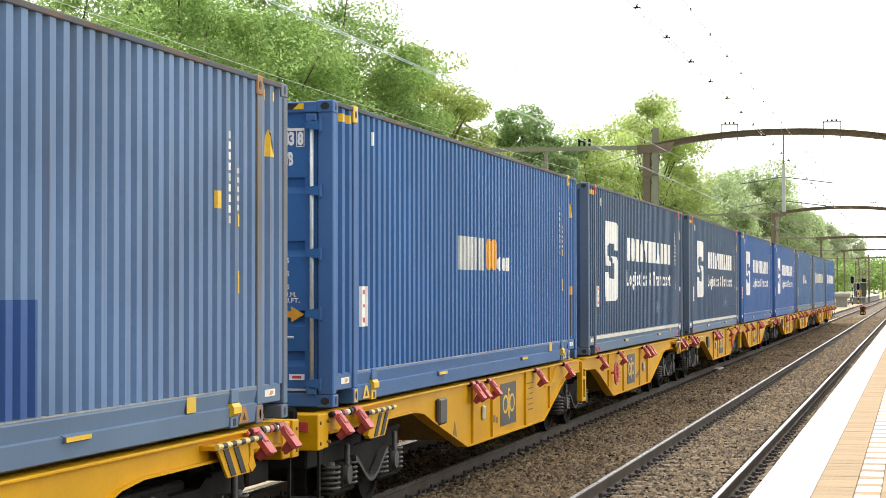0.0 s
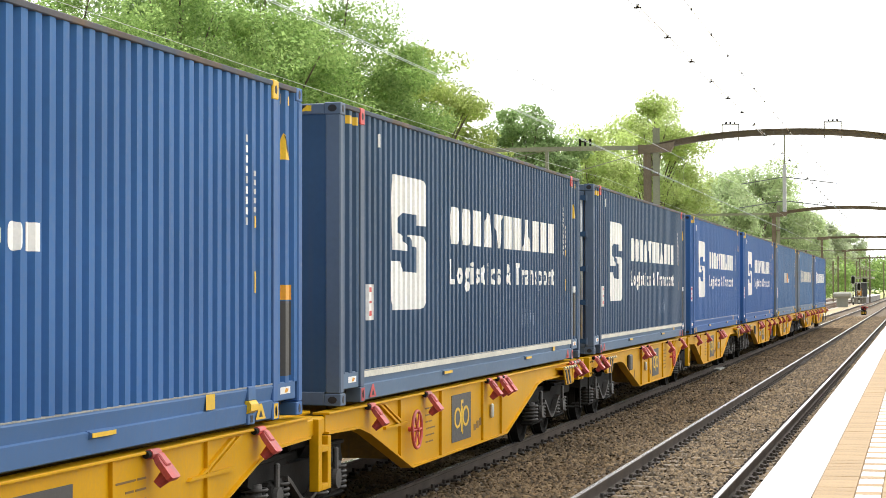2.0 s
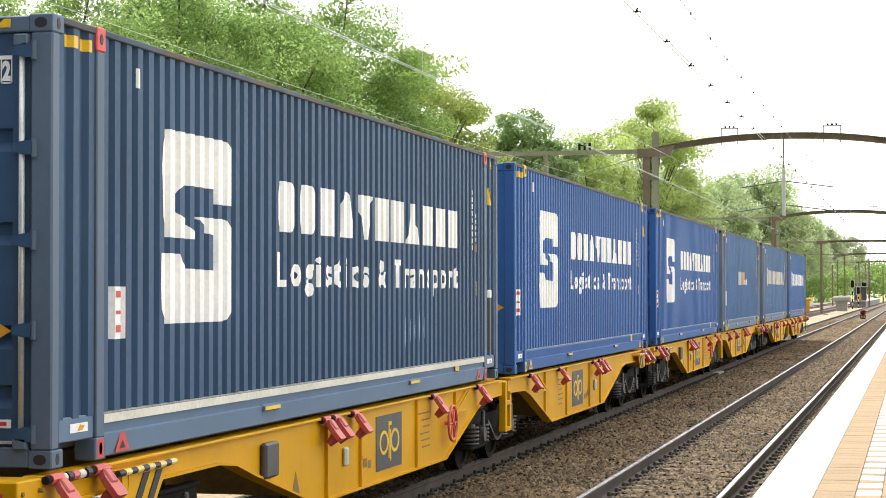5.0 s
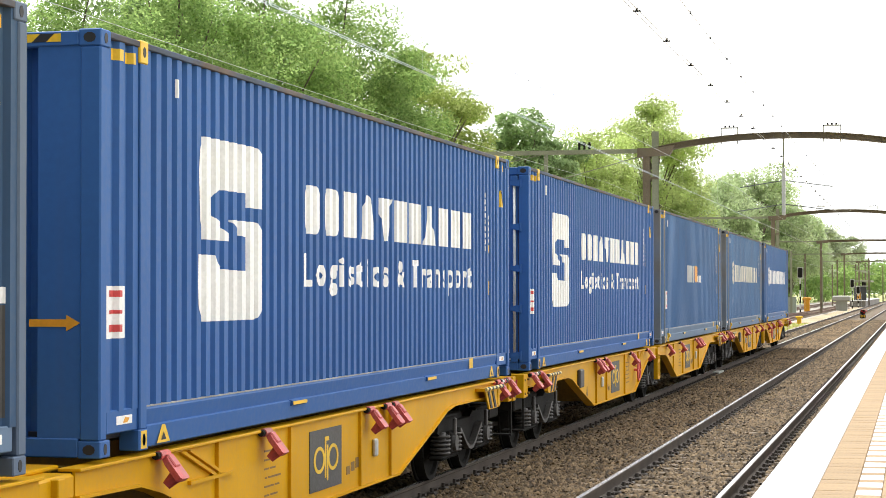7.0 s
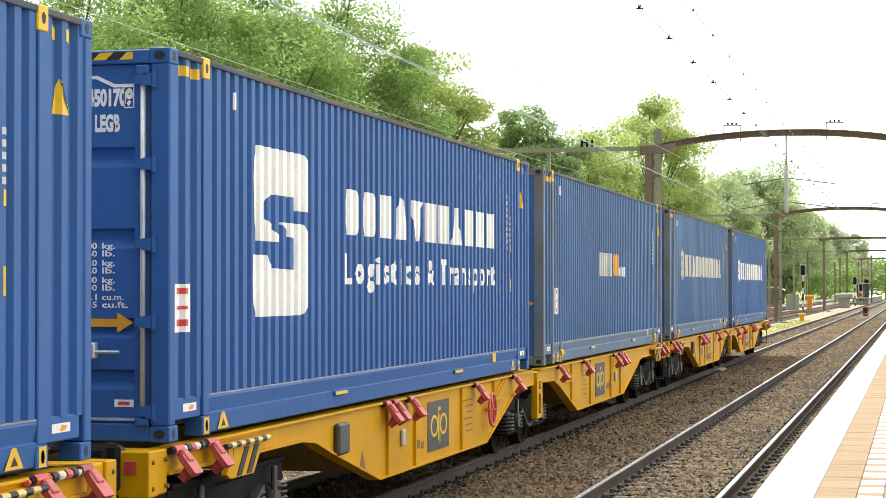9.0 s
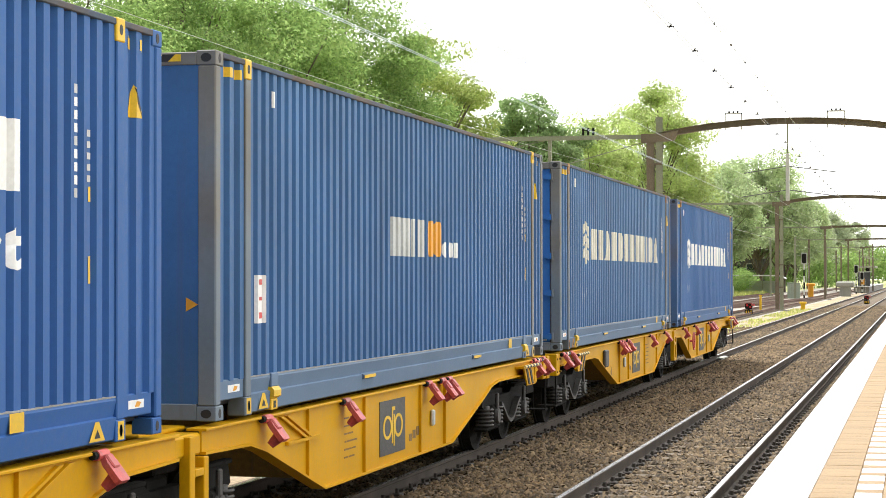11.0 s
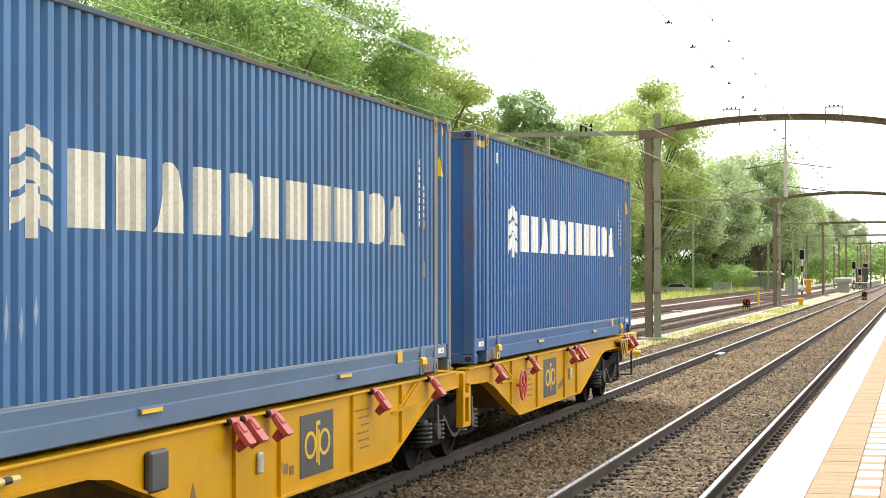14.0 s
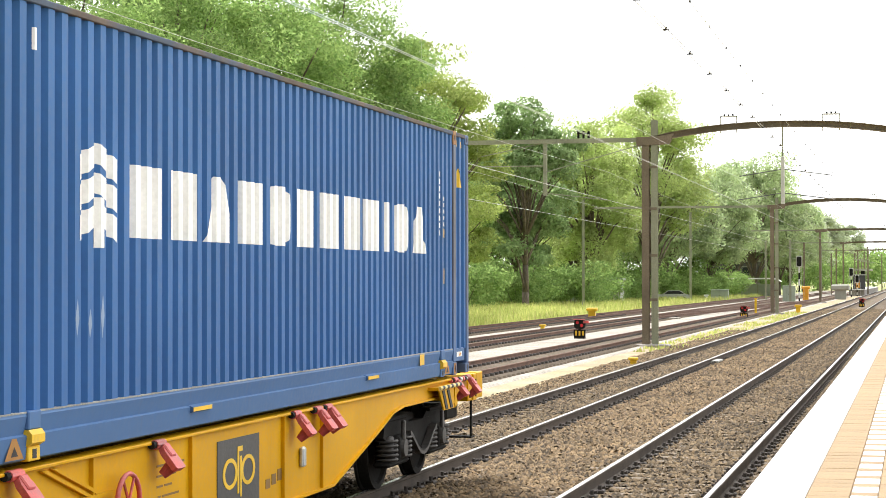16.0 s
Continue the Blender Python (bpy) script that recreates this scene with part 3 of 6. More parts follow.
    for yk in (1.15, LENGTH - 1.15):
        decal("warning_triangle", [[(yk - 0.13, 0.03), (yk + 0.13, 0.03), (yk + 0.03, 0.16), (yk - 0.03, 0.16)]], top_mark, c, lift=0.002, flat=1.238)
        decal("triangle_core", [[(yk - 0.05, 0.05), (yk + 0.05, 0.05), (yk, 0.11)]], BLACK, c, lift=0.004, flat=1.238)
    for yk in (POST, LENGTH - POST):
        decal("fitting_mark", [rect(yk - 0.055, yk + 0.055, 0.012, 0.14)], top_mark, c, lift=0.001, flat=1.245)
        # black patch in place of the shaded slot
        decal("fitting_slot", [rect(yk - 0.018, yk + 0.018, 0.035, 0.115)], BLACK, c, lift=0.0025, flat=1.245)
    part("sheet_lip", boxes((1.17, 1.236, POST + 0.066, LENGTH - POST - 0.066, 0.303, 0.313)), lip, c, "pale ledge under the wall sheet")
    if top_mark is RED_SIGN:
        part("rail_band", boxes((1.2395, 1.2405, POST + 0.07, LENGTH - POST - 0.07, 0.24, 0.30)), CREAM, c, "pale worn band along the bottom rail")
    if rail is not hull and top_mark is not RED_SIGN:
        for yk in (1.42, LENGTH - 1.40):
            gb = part("grab_block", boxes((1.18, 1.252, yk - 0.09, yk + 0.09, 0.20, 0.315), bev=0.008), rail, c)
            wedge = prism(bmesh.new(), [(1.18, 0.20), (1.252, 0.20), (1.275, 0.17), (1.275, 0.12), (1.235, 0.095), (1.18, 0.095)], yk - 0.095, yk + 0.095, "y")
            part("block_plate", wedge, YELLOW_SIGN, gb, "yellow wedge")
            part("block_foot", boxes((1.18, 1.246, yk - 0.085, yk + 0.085, 0.004, 0.095), bev=0.006), YELLOW_SIGN if yk < 5 else rail, gb)
            # slot shade as a black piece on the foot, not an opening
            part("block_slot", boxes((1.246, 1.249, yk - 0.028, yk + 0.028, 0.02, 0.078)), BLACK, gb)
    decal("marking_plate", [rect(LENGTH - 2.45, LENGTH - 2.25, 0.18, 0.30)], YELLOW_SIGN, c, lift=0.001, flat=1.238)
    for yk in (0.46, LENGTH - 0.44):
        decal("size_label", [rect(yk - 0.14, yk + 0.14, 0.205, 0.265)], WHITE, c, lift=0.002, flat=1.221)
        decal("size_mark", [[(yk - 0.03, 0.215), (yk + 0.05, 0.215), (yk + 0.09, 0.245), (yk + 0.01, 0.255)]], ORANGE, c, lift=0.004, flat=1.221)
        for o in (-0.17, 0.05):
            decal("top_warning", [[(yk + o, HIGH - 0.18), (yk + o + 0.13, HIGH - 0.18), (yk + o + 0.13, HIGH - 0.10), (yk + o, HIGH - 0.10)]], YELLOW_SIGN, c)
    yk = LENGTH - 0.46
    decal("warning_triangle", [[(yk - 0.06, 2.24), (yk + 0.13, 2.24), (yk + 0.0, 2.47)]], YELLOW_SIGN, c)
    decal("triangle_core", [[(yk + 0.0, 2.46), (yk + 0.03, 2.34), (yk + 0.11, 2.25), (yk + 0.06, 2.36)]], BLACK, c, lift=0.005)
    for k in range(9):
        z = 2.32 - 0.085 * k
        decal("number_bar", [rect(LENGTH - 1.50, LENGTH - 1.43, z, z + 0.06)], WHITE if k % 4 else SILVER, c)
    for k in range(5):
        z = 2.05 - 0.075 * k
        decal("number_bar", [rect(LENGTH - 1.30, LENGTH - 1.245, z, z + 0.045)], SILVER, c)
    for z, h in ((1.62, 0.10), (1.08, 0.18)):
        decal("yellow_label", [rect(LENGTH - 1.28, LENGTH - 1.2, z, z + h)], YELLOW_SIGN, c)
    decal("corner_tag", [rect(1.44, 1.48, 2.56, 2.70)], WHITE, c)
    art(c)
    return c


def make_doors(c, hull, frame_mat, bar, kind):
    """Two doors with pressed panels, lock rods, hinges, handles and stencilled marks on the end that faces the camera."""
    number, code, extra = kind
    hull = DOOR_BLUE if extra else hull
    drop = 0.22 if extra else 0.0
    rise = 0.32 if extra else 0.0
    for s in (1, -1):
        a, b = (0.012, 1.075) if s > 0 else (-1.075, -0.012)
        bm = bmesh.new()
        levels, deep = [0.14], [0.03]
        for z in (0.48, 0.86, 1.52, 2.12):
            levels += [z - 0.10, z - 0.035, z + 0.035, z + 0.05]
            deep += [0.03, 0.075, 0.075, 0.03]
        levels.append(HIGH - 0.12)
        deep.append(0.03)
        prism(bm, list(zip(deep, levels)) + [(0.11, HIGH - 0.12), (0.11, 0.14)], a + 0.07, b - 0.12, "x")
        box(bm, a, a + 0.07, 0.028, 0.11, 0.14, HIGH - 0.12)
        box(bm, b - 0.12, b, 0.028, 0.11, 0.14, HIGH - 0.12)
        d = part("door", bm, hull, c)
        part("gasket", boxes((a - 0.01, a, 0.04, 0.09, 0.14, HIGH - 0.12), (b, b + 0.012, 0.02, 0.09, 0.14, HIGH - 0.12)), RUBBER, d)
        part("door_seal", boxes((a + 0.05, b - 0.05, 0.015, 0.029, 0.155, 0.175)), GALV, d, "pale bottom seal")
        for z in (0.22, 0.88, 1.45, 2.04, 2.66):
            xh = s * 1.085
            hg = part("hinge", prism(bmesh.new(), [(xh - s * 0.11, z - 0.025), (xh - s * 0.03, z - 0.045), (xh + s * 0.02, z - 0.045), (xh + s * 0.02, z + 0.045), (xh - s * 0.03, z + 0.045), (xh - s * 0.11, z + 0.025)], -0.030, 0.03, "y"), hull, d)
            part("hinge_pin", rod(bmesh.new(), (xh + 0.03, -0.006, z - 0.06), (xh + 0.03, -0.006, z + 0.06), 0.020, 8), frame_mat, hg)
        for xr in ((0.30, -0.30)[s < 0],) if extra else (s * 1.03, s * 0.30):
            r = part("lock_rod", rod(bmesh.new(), (xr, 0.0, 0.12), (xr, 0.0, HIGH - 0.14), 0.021, 8), bar, d, smooth=True)
            for z in (0.16, HIGH - 0.17):
                part("rod_bracket", boxes((xr - 0.05, xr + 0.05, -0.03, 0.03, z - 0.04, z + 0.04), bev=0.01), frame_mat, r)
        bm = rod(bmesh.new(), (s * 0.42, -0.03, 0.66), (s * 0.86, -0.03, 0.66), 0.013, 6)
        h = part("door_handle", bm, GALV, d, "galvanised locking handle")
        part("handle_catch", boxes((s * 0.64 - 0.03, s * 0.64 + 0.03, -0.045, 0.03, 0.61, 0.73), bev=0.01), GALV, h)
    part("arrow", prism(bmesh.new(), [(0.30, rise + 0.845), (0.82, rise + 0.845), (0.82, rise + 0.80), (0.95, rise + 0.875), (0.82, rise + 0.95), (0.82, rise + 0.905), (0.30, rise + 0.905)], 0.0235, 0.0265, "y"), ORANGE, c, "orange arrow")
    end_words("door_number", number, 0.94 - 0.052 * len(number), 2.48 - drop, 0.165, WHITE, c, 0.0245, 0.009, 0.052 * len(number))
    end_words("door_code", code, 0.64, 2.29 - drop, 0.165, WHITE, c, 0.0245, 0.009, 0.05 * len(code))
    if not extra:
        part("door_stripe", prism(bmesh.new(), [(0.30, 2.70), (0.66, 2.70), (0.80, 2.635), (0.95, 2.635), (0.95, 2.61), (0.79, 2.61), (0.65, 2.675), (0.30, 2.675)], 0.0235, 0.0265, "y"), WHITE, c, "white stripe under the header")
    lines = {"972783 8": ("34.000 KG", "74.960 LBS", "4.520 KG", "9.960 LBS", "29.480 KG", "65.000 LBS", "89.0 CU.M.", "3.144 CU.FT."),
             "4501709": ("34.000 kg.", "74.960 lb.", "4.320 kg.", "9.520 lb.", "29.680 kg.", "65.440 lb.", "89.1 cu.m.", "3.145 cu.ft.")}.get(number)
    for k in range(8):
        z = 1.42 + rise - 0.056 * k - 0.014 * (k // 2)
        if lines:
            amount, unit = lines[k].split(" ")
            end_words("weight_line", amount, 0.66 - 0.036 * len(amount), z, 0.062, WHITE, c, 0.0245, 0.0015, 0.036 * len(amount))
            end_words("weight_unit", unit, 0.70, z, 0.062, WHITE, c, 0.0245, 0.0015, 0.034 * len(unit))
        else:
            part("weight_line", boxes((0.44, 0.64, 0.0245, 0.0275, z, z + 0.034)), SILVER, c)
            end_words("weight_unit", ("KGS", "LBS")[k % 2] if k < 6 else ("CU.M", "CU.FT")[k - 6], 0.70, z, 0.062, WHITE, c, 0.0245, 0.0015, 0.13)
    # the frame round the last digit
    xd, zd = 0.93 - 0.045, 2.455 - drop
    for x0, x1, z0, z1 in ((xd - 0.015, xd + 0.065, zd, zd + 0.008), (xd - 0.015, xd + 0.065, zd + 0.162, zd + 0.17), (xd - 0.015, xd - 0.008, zd, zd + 0.17), (xd + 0.058, xd + 0.065, zd, zd + 0.17)):
        part("digit_frame", boxes((x0, x1, 0.0245, 0.0275, z0, z1)), WHITE, c)
    if extra:
        part("caution_label", boxes((0.63, 0.84, 0.0235, 0.0265, 0.82, 1.02)), ORANGE, c, "orange caution label")
        for k, word in enumerate(("CONTAINER", "HIGH", "CAUTION")):
            end_words("caution_line", word, 0.735 - 0.0095 * len(word), 0.85 + 0.055 * k, 0.042, BLACK, c, 0.0215, 0.001, 0.019 * len(word))
    part("maker_plate", boxes((0.80, 0.95, 0.0235, 0.028, 0.255, 0.31)), WHITE, c, "small white maker's plate")
    part("maker_mark", boxes((0.83, 0.92, 0.0205, 0.0235, 0.27, 0.295)), RED_SIGN, c)


def logo_s(c, material):
    """A tall white block with a bold curl cut into it."""
    up = [(2.0, 2.32), (3.29, 2.32), (3.41, 2.27), (3.47, 2.20), (3.47, 1.81), (3.06, 1.81), (3.04, 1.89), (2.98, 1.925), (2.36, 1.925), (2.27, 1.89),
          (2.23, 1.81), (2.23, 1.74), (2.27, 1.70), (2.43, 1.66), (2.48, 1.61), (2.58, 1.585), (2.66, 1.522), (2.0, 1.525), (1.93, 1.67), (1.905, 2.05), (1.93, 2.22)]
    low = [(1.895, 1.407), (2.27, 1.407), (2.32, 1.35), (2.41, 1.30), (2.97, 1.29), (3.05, 1.32), (3.05, 1.52), (2.98, 1.565), (2.84, 1.58), (2.80, 1.63),
           (2.62, 1.697), (3.29, 1.697), (3.42, 1.625), (3.47, 1.48), (3.455, 1.10), (3.41, 0.965), (3.28, 0.89), (1.985, 0.89), (1.90, 1.0), (1.885, 1.19)]
    decal("logo", [up], material, c, "large white logo block")
    decal("logo", [low], material, c, "large white logo block")


def word_blocks(c, y0, y1, z0, z1, shapes, material, label, gap=0.24):
    """A company name as plain blocks, one a letter: r upright, t narrowing upwards, v narrowing downwards, o rounded, i slim."""
    wide = {"r": 1.0, "t": 1.12, "v": 1.12, "o": 1.0, "i": 0.42}
    total = sum(wide[k] for k in shapes) + gap * (len(shapes) - 1)
    u = (y1 - y0) / total
    y = y0
    for k in shapes:
        w = wide[k] * u
        if k == "t":
            pts = [(y, z0), (y + w, z0), (y + w * 0.66, z1), (y + w * 0.34, z1)]
        elif k == "v":
            pts = [(y + w * 0.36, z0), (y + w * 0.64, z0), (y + w, z1), (y, z1)]
        elif k == "o":
            pts = rounded(y, y + w, z0, z1, w * 0.24)
        else:
            pts = rect(y, y + w, z0, z1)
        decal("name_block", [pts], material, c, label)
        y += w + gap * u


def art_blue_s(material):
    def art(c):
        logo_s(c, material)
        word_blocks(c, 4.60, 11.42, 1.645, 2.085, "oortvrrtrrr", material, "white name block", 0.34)
        for word, ya, wide in (("Logistics", 4.57, 2.92), ("&", 7.86, 0.30), ("Transport", 8.50, 2.95)):
            words("slogan", word, ya, 1.18, 0.40, material, c, 0.013, wide, space=1.5, label="white painted slogan word")
        navy = c["label"].startswith("navy")
        y0 = 1.0 if navy else 0.12
        y1 = y0 + (0.24 if navy else 0.33)
        decal("white_sign", [rect(y0, y1, 0.80, 1.16)], WHITE, c, "white sign with red marks")
        if not navy and "door" not in c["label"]:
            part("arrow", prism(bmesh.new(), [(0.72, 0.885), (0.99, 0.885), (0.99, 0.855), (1.09, 0.91), (0.99, 0.965), (0.99, 0.935), (0.72, 0.935)], 0.007, 0.0115, "y"), ORANGE, c, "orange arrow")
        if navy:
            decal("end_label", [rect(LENGTH - 0.50, LENGTH - 0.22, 1.05, 1.15)], WHITE, c, "white end label")
            decal("dark_panel", [rect(LENGTH - 0.50, LENGTH - 0.22, 0.36, 1.04)], GREY_PLATE, c, "dark worn panel", 0.0015)
            scuffs(c, 8.95, 0.72, 5, 0.207, 0.34)
            scuffs(c, 5.3, 0.70, 3, 0.207, 0.2)
        for z, h in ((1.085, 0.045), (0.97, 0.025), (0.845, 0.05)):
            decal("sign_mark", [rect(y0 + 0.05, y1 - 0.05, z, z + h)], RED_SIGN, c, lift=0.006)
    return art


def art_unit(c):
    if "worn" not in c["label"]:
        decal("end_label", [rect(LENGTH - 0.50, LENGTH - 0.22, 1.02, 1.15)], ORANGE, c, "orange end label")
        decal("dark_panel", [rect(LENGTH - 0.50, LENGTH - 0.22, 0.36, 1.01)], GREY_PLATE, c, "dark worn panel", 0.0015)
    else:
        part("arrow", prism(bmesh.new(), [(0.99, 0.855), (1.09, 0.91), (0.99, 0.965)], 0.007, 0.0115, "y"), ORANGE, c, "orange arrow head")
    word_blocks(c, 5.30, 6.78, 1.345, 1.755, "rrir", SILVER, "pale silver name block", 0.16)
    word_blocks(c, 6.86, 7.50, 1.355, 1.755, "oo", ORANGE, "orange name block", 0.1)
    word_blocks(c, 7.62, 8.32, 1.35, 1.53, "oor", WHITE, "small white name block", 0.2)
    decal("white_sign", [rect(1.02, 1.25, 0.74, 1.14)], WHITE, c, "white sign with red marks")
    for z, h in ((1.06, 0.045), (0.93, 0.03), (0.78, 0.05)):
        decal("sign_mark", [rect(1.06, 1.21, z, z + h)], RED_SIGN, c, lift=0.006)


def art_tree(material):
    def art(c):
        y, w, z0, z1 = 2.14, 0.62, 1.34, 2.05
        scuffs(c, 2.1, 0.85, 3, 0.207, 0.3)
        m = y + w / 2
        for k in range(3):
            zt = z1 - 0.20 * k
            low = 0.17
            decal("logo", [[(y, zt - 0.10 - low), (m, zt - low + 0.03), (m, zt), (y, zt - 0.10)], [(m, zt - low + 0.03), (y + w, zt - 0.10 - low), (y + w, zt - 0.10), (m, zt)]], material, c, "white chevron logo")
        decal("logo", [rect(m - 0.09, m + 0.09, z0, z0 + 0.34)], material, c, "white logo stem", 0.004)
        word_blocks(c, 3.03, 11.60, 1.42, 1.935, "rrtrorrrriot", material, "white name block", 0.34)
    return art


def scuffs(c, y, z, n, step, high):
    for k in range(n):
        h = high * random.uniform(0.6, 1.1)
        a, b = y + step * k, z + random.uniform(-0.05, 0.05)
        decal("scuff", [[(a, b - h / 2), (a + 0.035, b), (a + 0.01, b + h / 2), (a - 0.025, b)]], SCUFF, c, "pale rubbed scuff", 0.002)


def art_old(c):
    decal("fresh_paint_patch", [rect(6.2, 8.7, 0.32, 1.05)], PATCH, c, "patch of fresh blue paint", 0.0015)
    for yk, zk in ((11.95, 1.75),):
        decal("yellow_label", [rect(yk, yk + 0.1, zk, zk + 0.14)], YELLOW_SIGN, c)


# ---- the wagons ----
JOINT_Y = -0.575     # the articulation, measured from the start of the second container
WHEEL_R = 0.46


def make_wheelset(bogie, y):
    ws = part("wheelset", rod(bmesh.new(), (-1.0, 0, 0), (1.0, 0, 0), 0.08, 10), IRON, bogie, at=pose(0, y, WHEEL_R))
    for s in (1, -1):
        bm = bmesh.new()
        prof = [(0.68, 0.485), (0.705, 0.485), (0.715, 0.462), (0.83, 0.458), (0.83, 0.40), (0.79, 0.38), (0.76, 0.20), (0.82, 0.13), (0.82, 0.08), (0.68, 0.08), (0.70, 0.20), (0.69, 0.40)]
        n = 28
        rings = [[bm.verts.new((s * a, r * math.cos(2 * math.pi * i / n), r * math.sin(2 * math.pi * i / n))) for a, r in prof] for i in range(n)]
        for i in range(n):
            for j in range(len(prof)):
                k = (j + 1) % len(prof)
                bm.faces.new((rings[i][j], rings[(i + 1) % n][j], rings[(i + 1) % n][k], rings[i][k]))
        part("wheel", bm, IRON, ws)
    return ws


def make_bogie(wagon, y):
    """A two-axle freight bogie with coil springs, axle boxes and brake gear."""
    bg = part("bogie", boxes((-0.95, 0.95, -0.22, 0.22, 0.55, 0.78), (-0.16, 0.16, -0.16, 0.16, 0.78, 0.93), bev=0.02), IRON, wagon, "dirty black two-axle bogie", at=pose(0, y, 0))
    for s in (1, -1):
        x = s * 0.98
        pts = [(-1.42, 0.60), (-1.36, 0.76), (-1.05, 0.80), (-0.55, 0.80), (-0.32, 0.70), (0.32, 0.70), (0.55, 0.80), (1.05, 0.80), (1.36, 0.76), (1.42, 0.60),
               (1.30, 0.56), (0.62, 0.60), (0.48, 0.44), (0.34, 0.36), (-0.34, 0.36), (-0.48, 0.44), (-0.62, 0.60), (-1.30, 0.56)]
        part("side_frame", prism(bmesh.new(), pts, x - 0.05, x + 0.05, "x"), IRON, bg)
        part("frame_rim", boxes((min(x, x + s * 0.09), max(x, x + s * 0.09), -1.36, -0.5, 0.765, 0.805), (min(x, x + s * 0.09), max(x, x + s * 0.09), 0.5, 1.36, 0.765, 0.805),
                                (min(x, x + s * 0.09), max(x, x + s * 0.09), -0.34, 0.34, 0.35, 0.39), bev=0.01), IRON, bg)
        for w in (-0.9, 0.9):
            bm = boxes((x - 0.11, x + 0.13, w - 0.15, w + 0.15, 0.32, 0.60), (x - 0.10, x + 0.10, w - 0.44, w + 0.44, 0.27, 0.33), bev=0.03)
            ab = part("axle_box", bm, IRON, bg)
            part("axle_cap", rod(bmesh.new(), (x + s * 0.12, w, WHEEL_R), (x + s * 0.17, w, WHEEL_R), 0.105, 16, 0.095), IRON_LIGHT, ab, "worn round axle cap")
            part("damper_link", boxes((x + s * 0.14 - 0.02, x + s * 0.14 + 0.02, w - 0.04, w + 0.04, 0.50, 0.76), bev=0.012), IRON_LIGHT, ab)
            for o in (-0.30, 0.30):
                bm = bmesh.new()
                for k in range(5):
                    ring(bm, (x + s * 0.03, w + o, 0.355 + 0.05 * k), (0, 0, 1), 0.112, 0.018, 14, 5)
                rod(bm, (x + s * 0.03, w + o, 0.33), (x + s * 0.03, w + o, 0.6), 0.075, 8)
                part("coil_spring", bm, IRON_LIGHT, bg, smooth=True)
            part("brake_hanger", boxes((s * 0.72, s * 0.86, w - 0.60 if w > 0 else w + 0.50, w - 0.50 if w > 0 else w + 0.60, 0.30, 0.62), bev=0.02), IRON, bg)
        us = [-0.62 + 1.24 * k / 14 for k in range(15)]
        curve = [(u, 0.63 - 0.27 * math.cos(u * 2.45) ** 1.5) for u in us]
        xa, xb = sorted((x + s * 0.07, x + s * 0.15))
        part("brake_sling", prism(bmesh.new(), curve + [(u, z - 0.045) for u, z in curve[::-1]], xa, xb, "x"), IRON_LIGHT, bg, "curved worn iron sling")
        part("sling_web", prism(bmesh.new(), curve + [(0.6, 0.70), (-0.6, 0.70)], x + s * 0.055 - 0.004, x + s * 0.055 + 0.004, "x"), IRON, bg)
    for w in (-0.9, 0.9):
        make_wheelset(bg, w)
    return bg


def make_spigot(wagon, x, y, s):
    """A folding container spigot: hinge tube and a hanging paddle."""
    bm = rod(bmesh.new(), (x, y - 0.085, 1.105), (x, y + 0.085, 1.105), 0.036, 10)
    sp = part("spigot", bm, RED, wagon, "red folding container spigot")
    pd = pose(x + s * 0.03, y + 0.02, 1.085, 0, -s * 38, 0)
    bm = bmesh.new()
    prism(bm, [(-0.055, 0.0), (0.055, 0.0), (0.085, -0.05), (0.085, -0.19), (0.07, -0.205), (-0.07, -0.205), (-0.085, -0.19), (-0.085, -0.05)], -0.022, 0.022, "x")
    box(bm, 0.010, 0.036, -0.05, 0.05, -0.10, 0.01, bev=0.010)
    part("paddle", bm, RED, sp, at=pd)
    part("locking_cone", rod(bmesh.new(), (-0.02, -0.02, -0.15), (-0.115, -0.05, -0.165), 0.052, 10, 0.034), RED_OLD, sp, "dull red locking cone", at=pd)
    part("hinge_pin", rod(bmesh.new(), (x, y - 0.14, 1.105), (x, y - 0.08, 1.105), 0.028, 8), IRON, sp, "black hinge end")


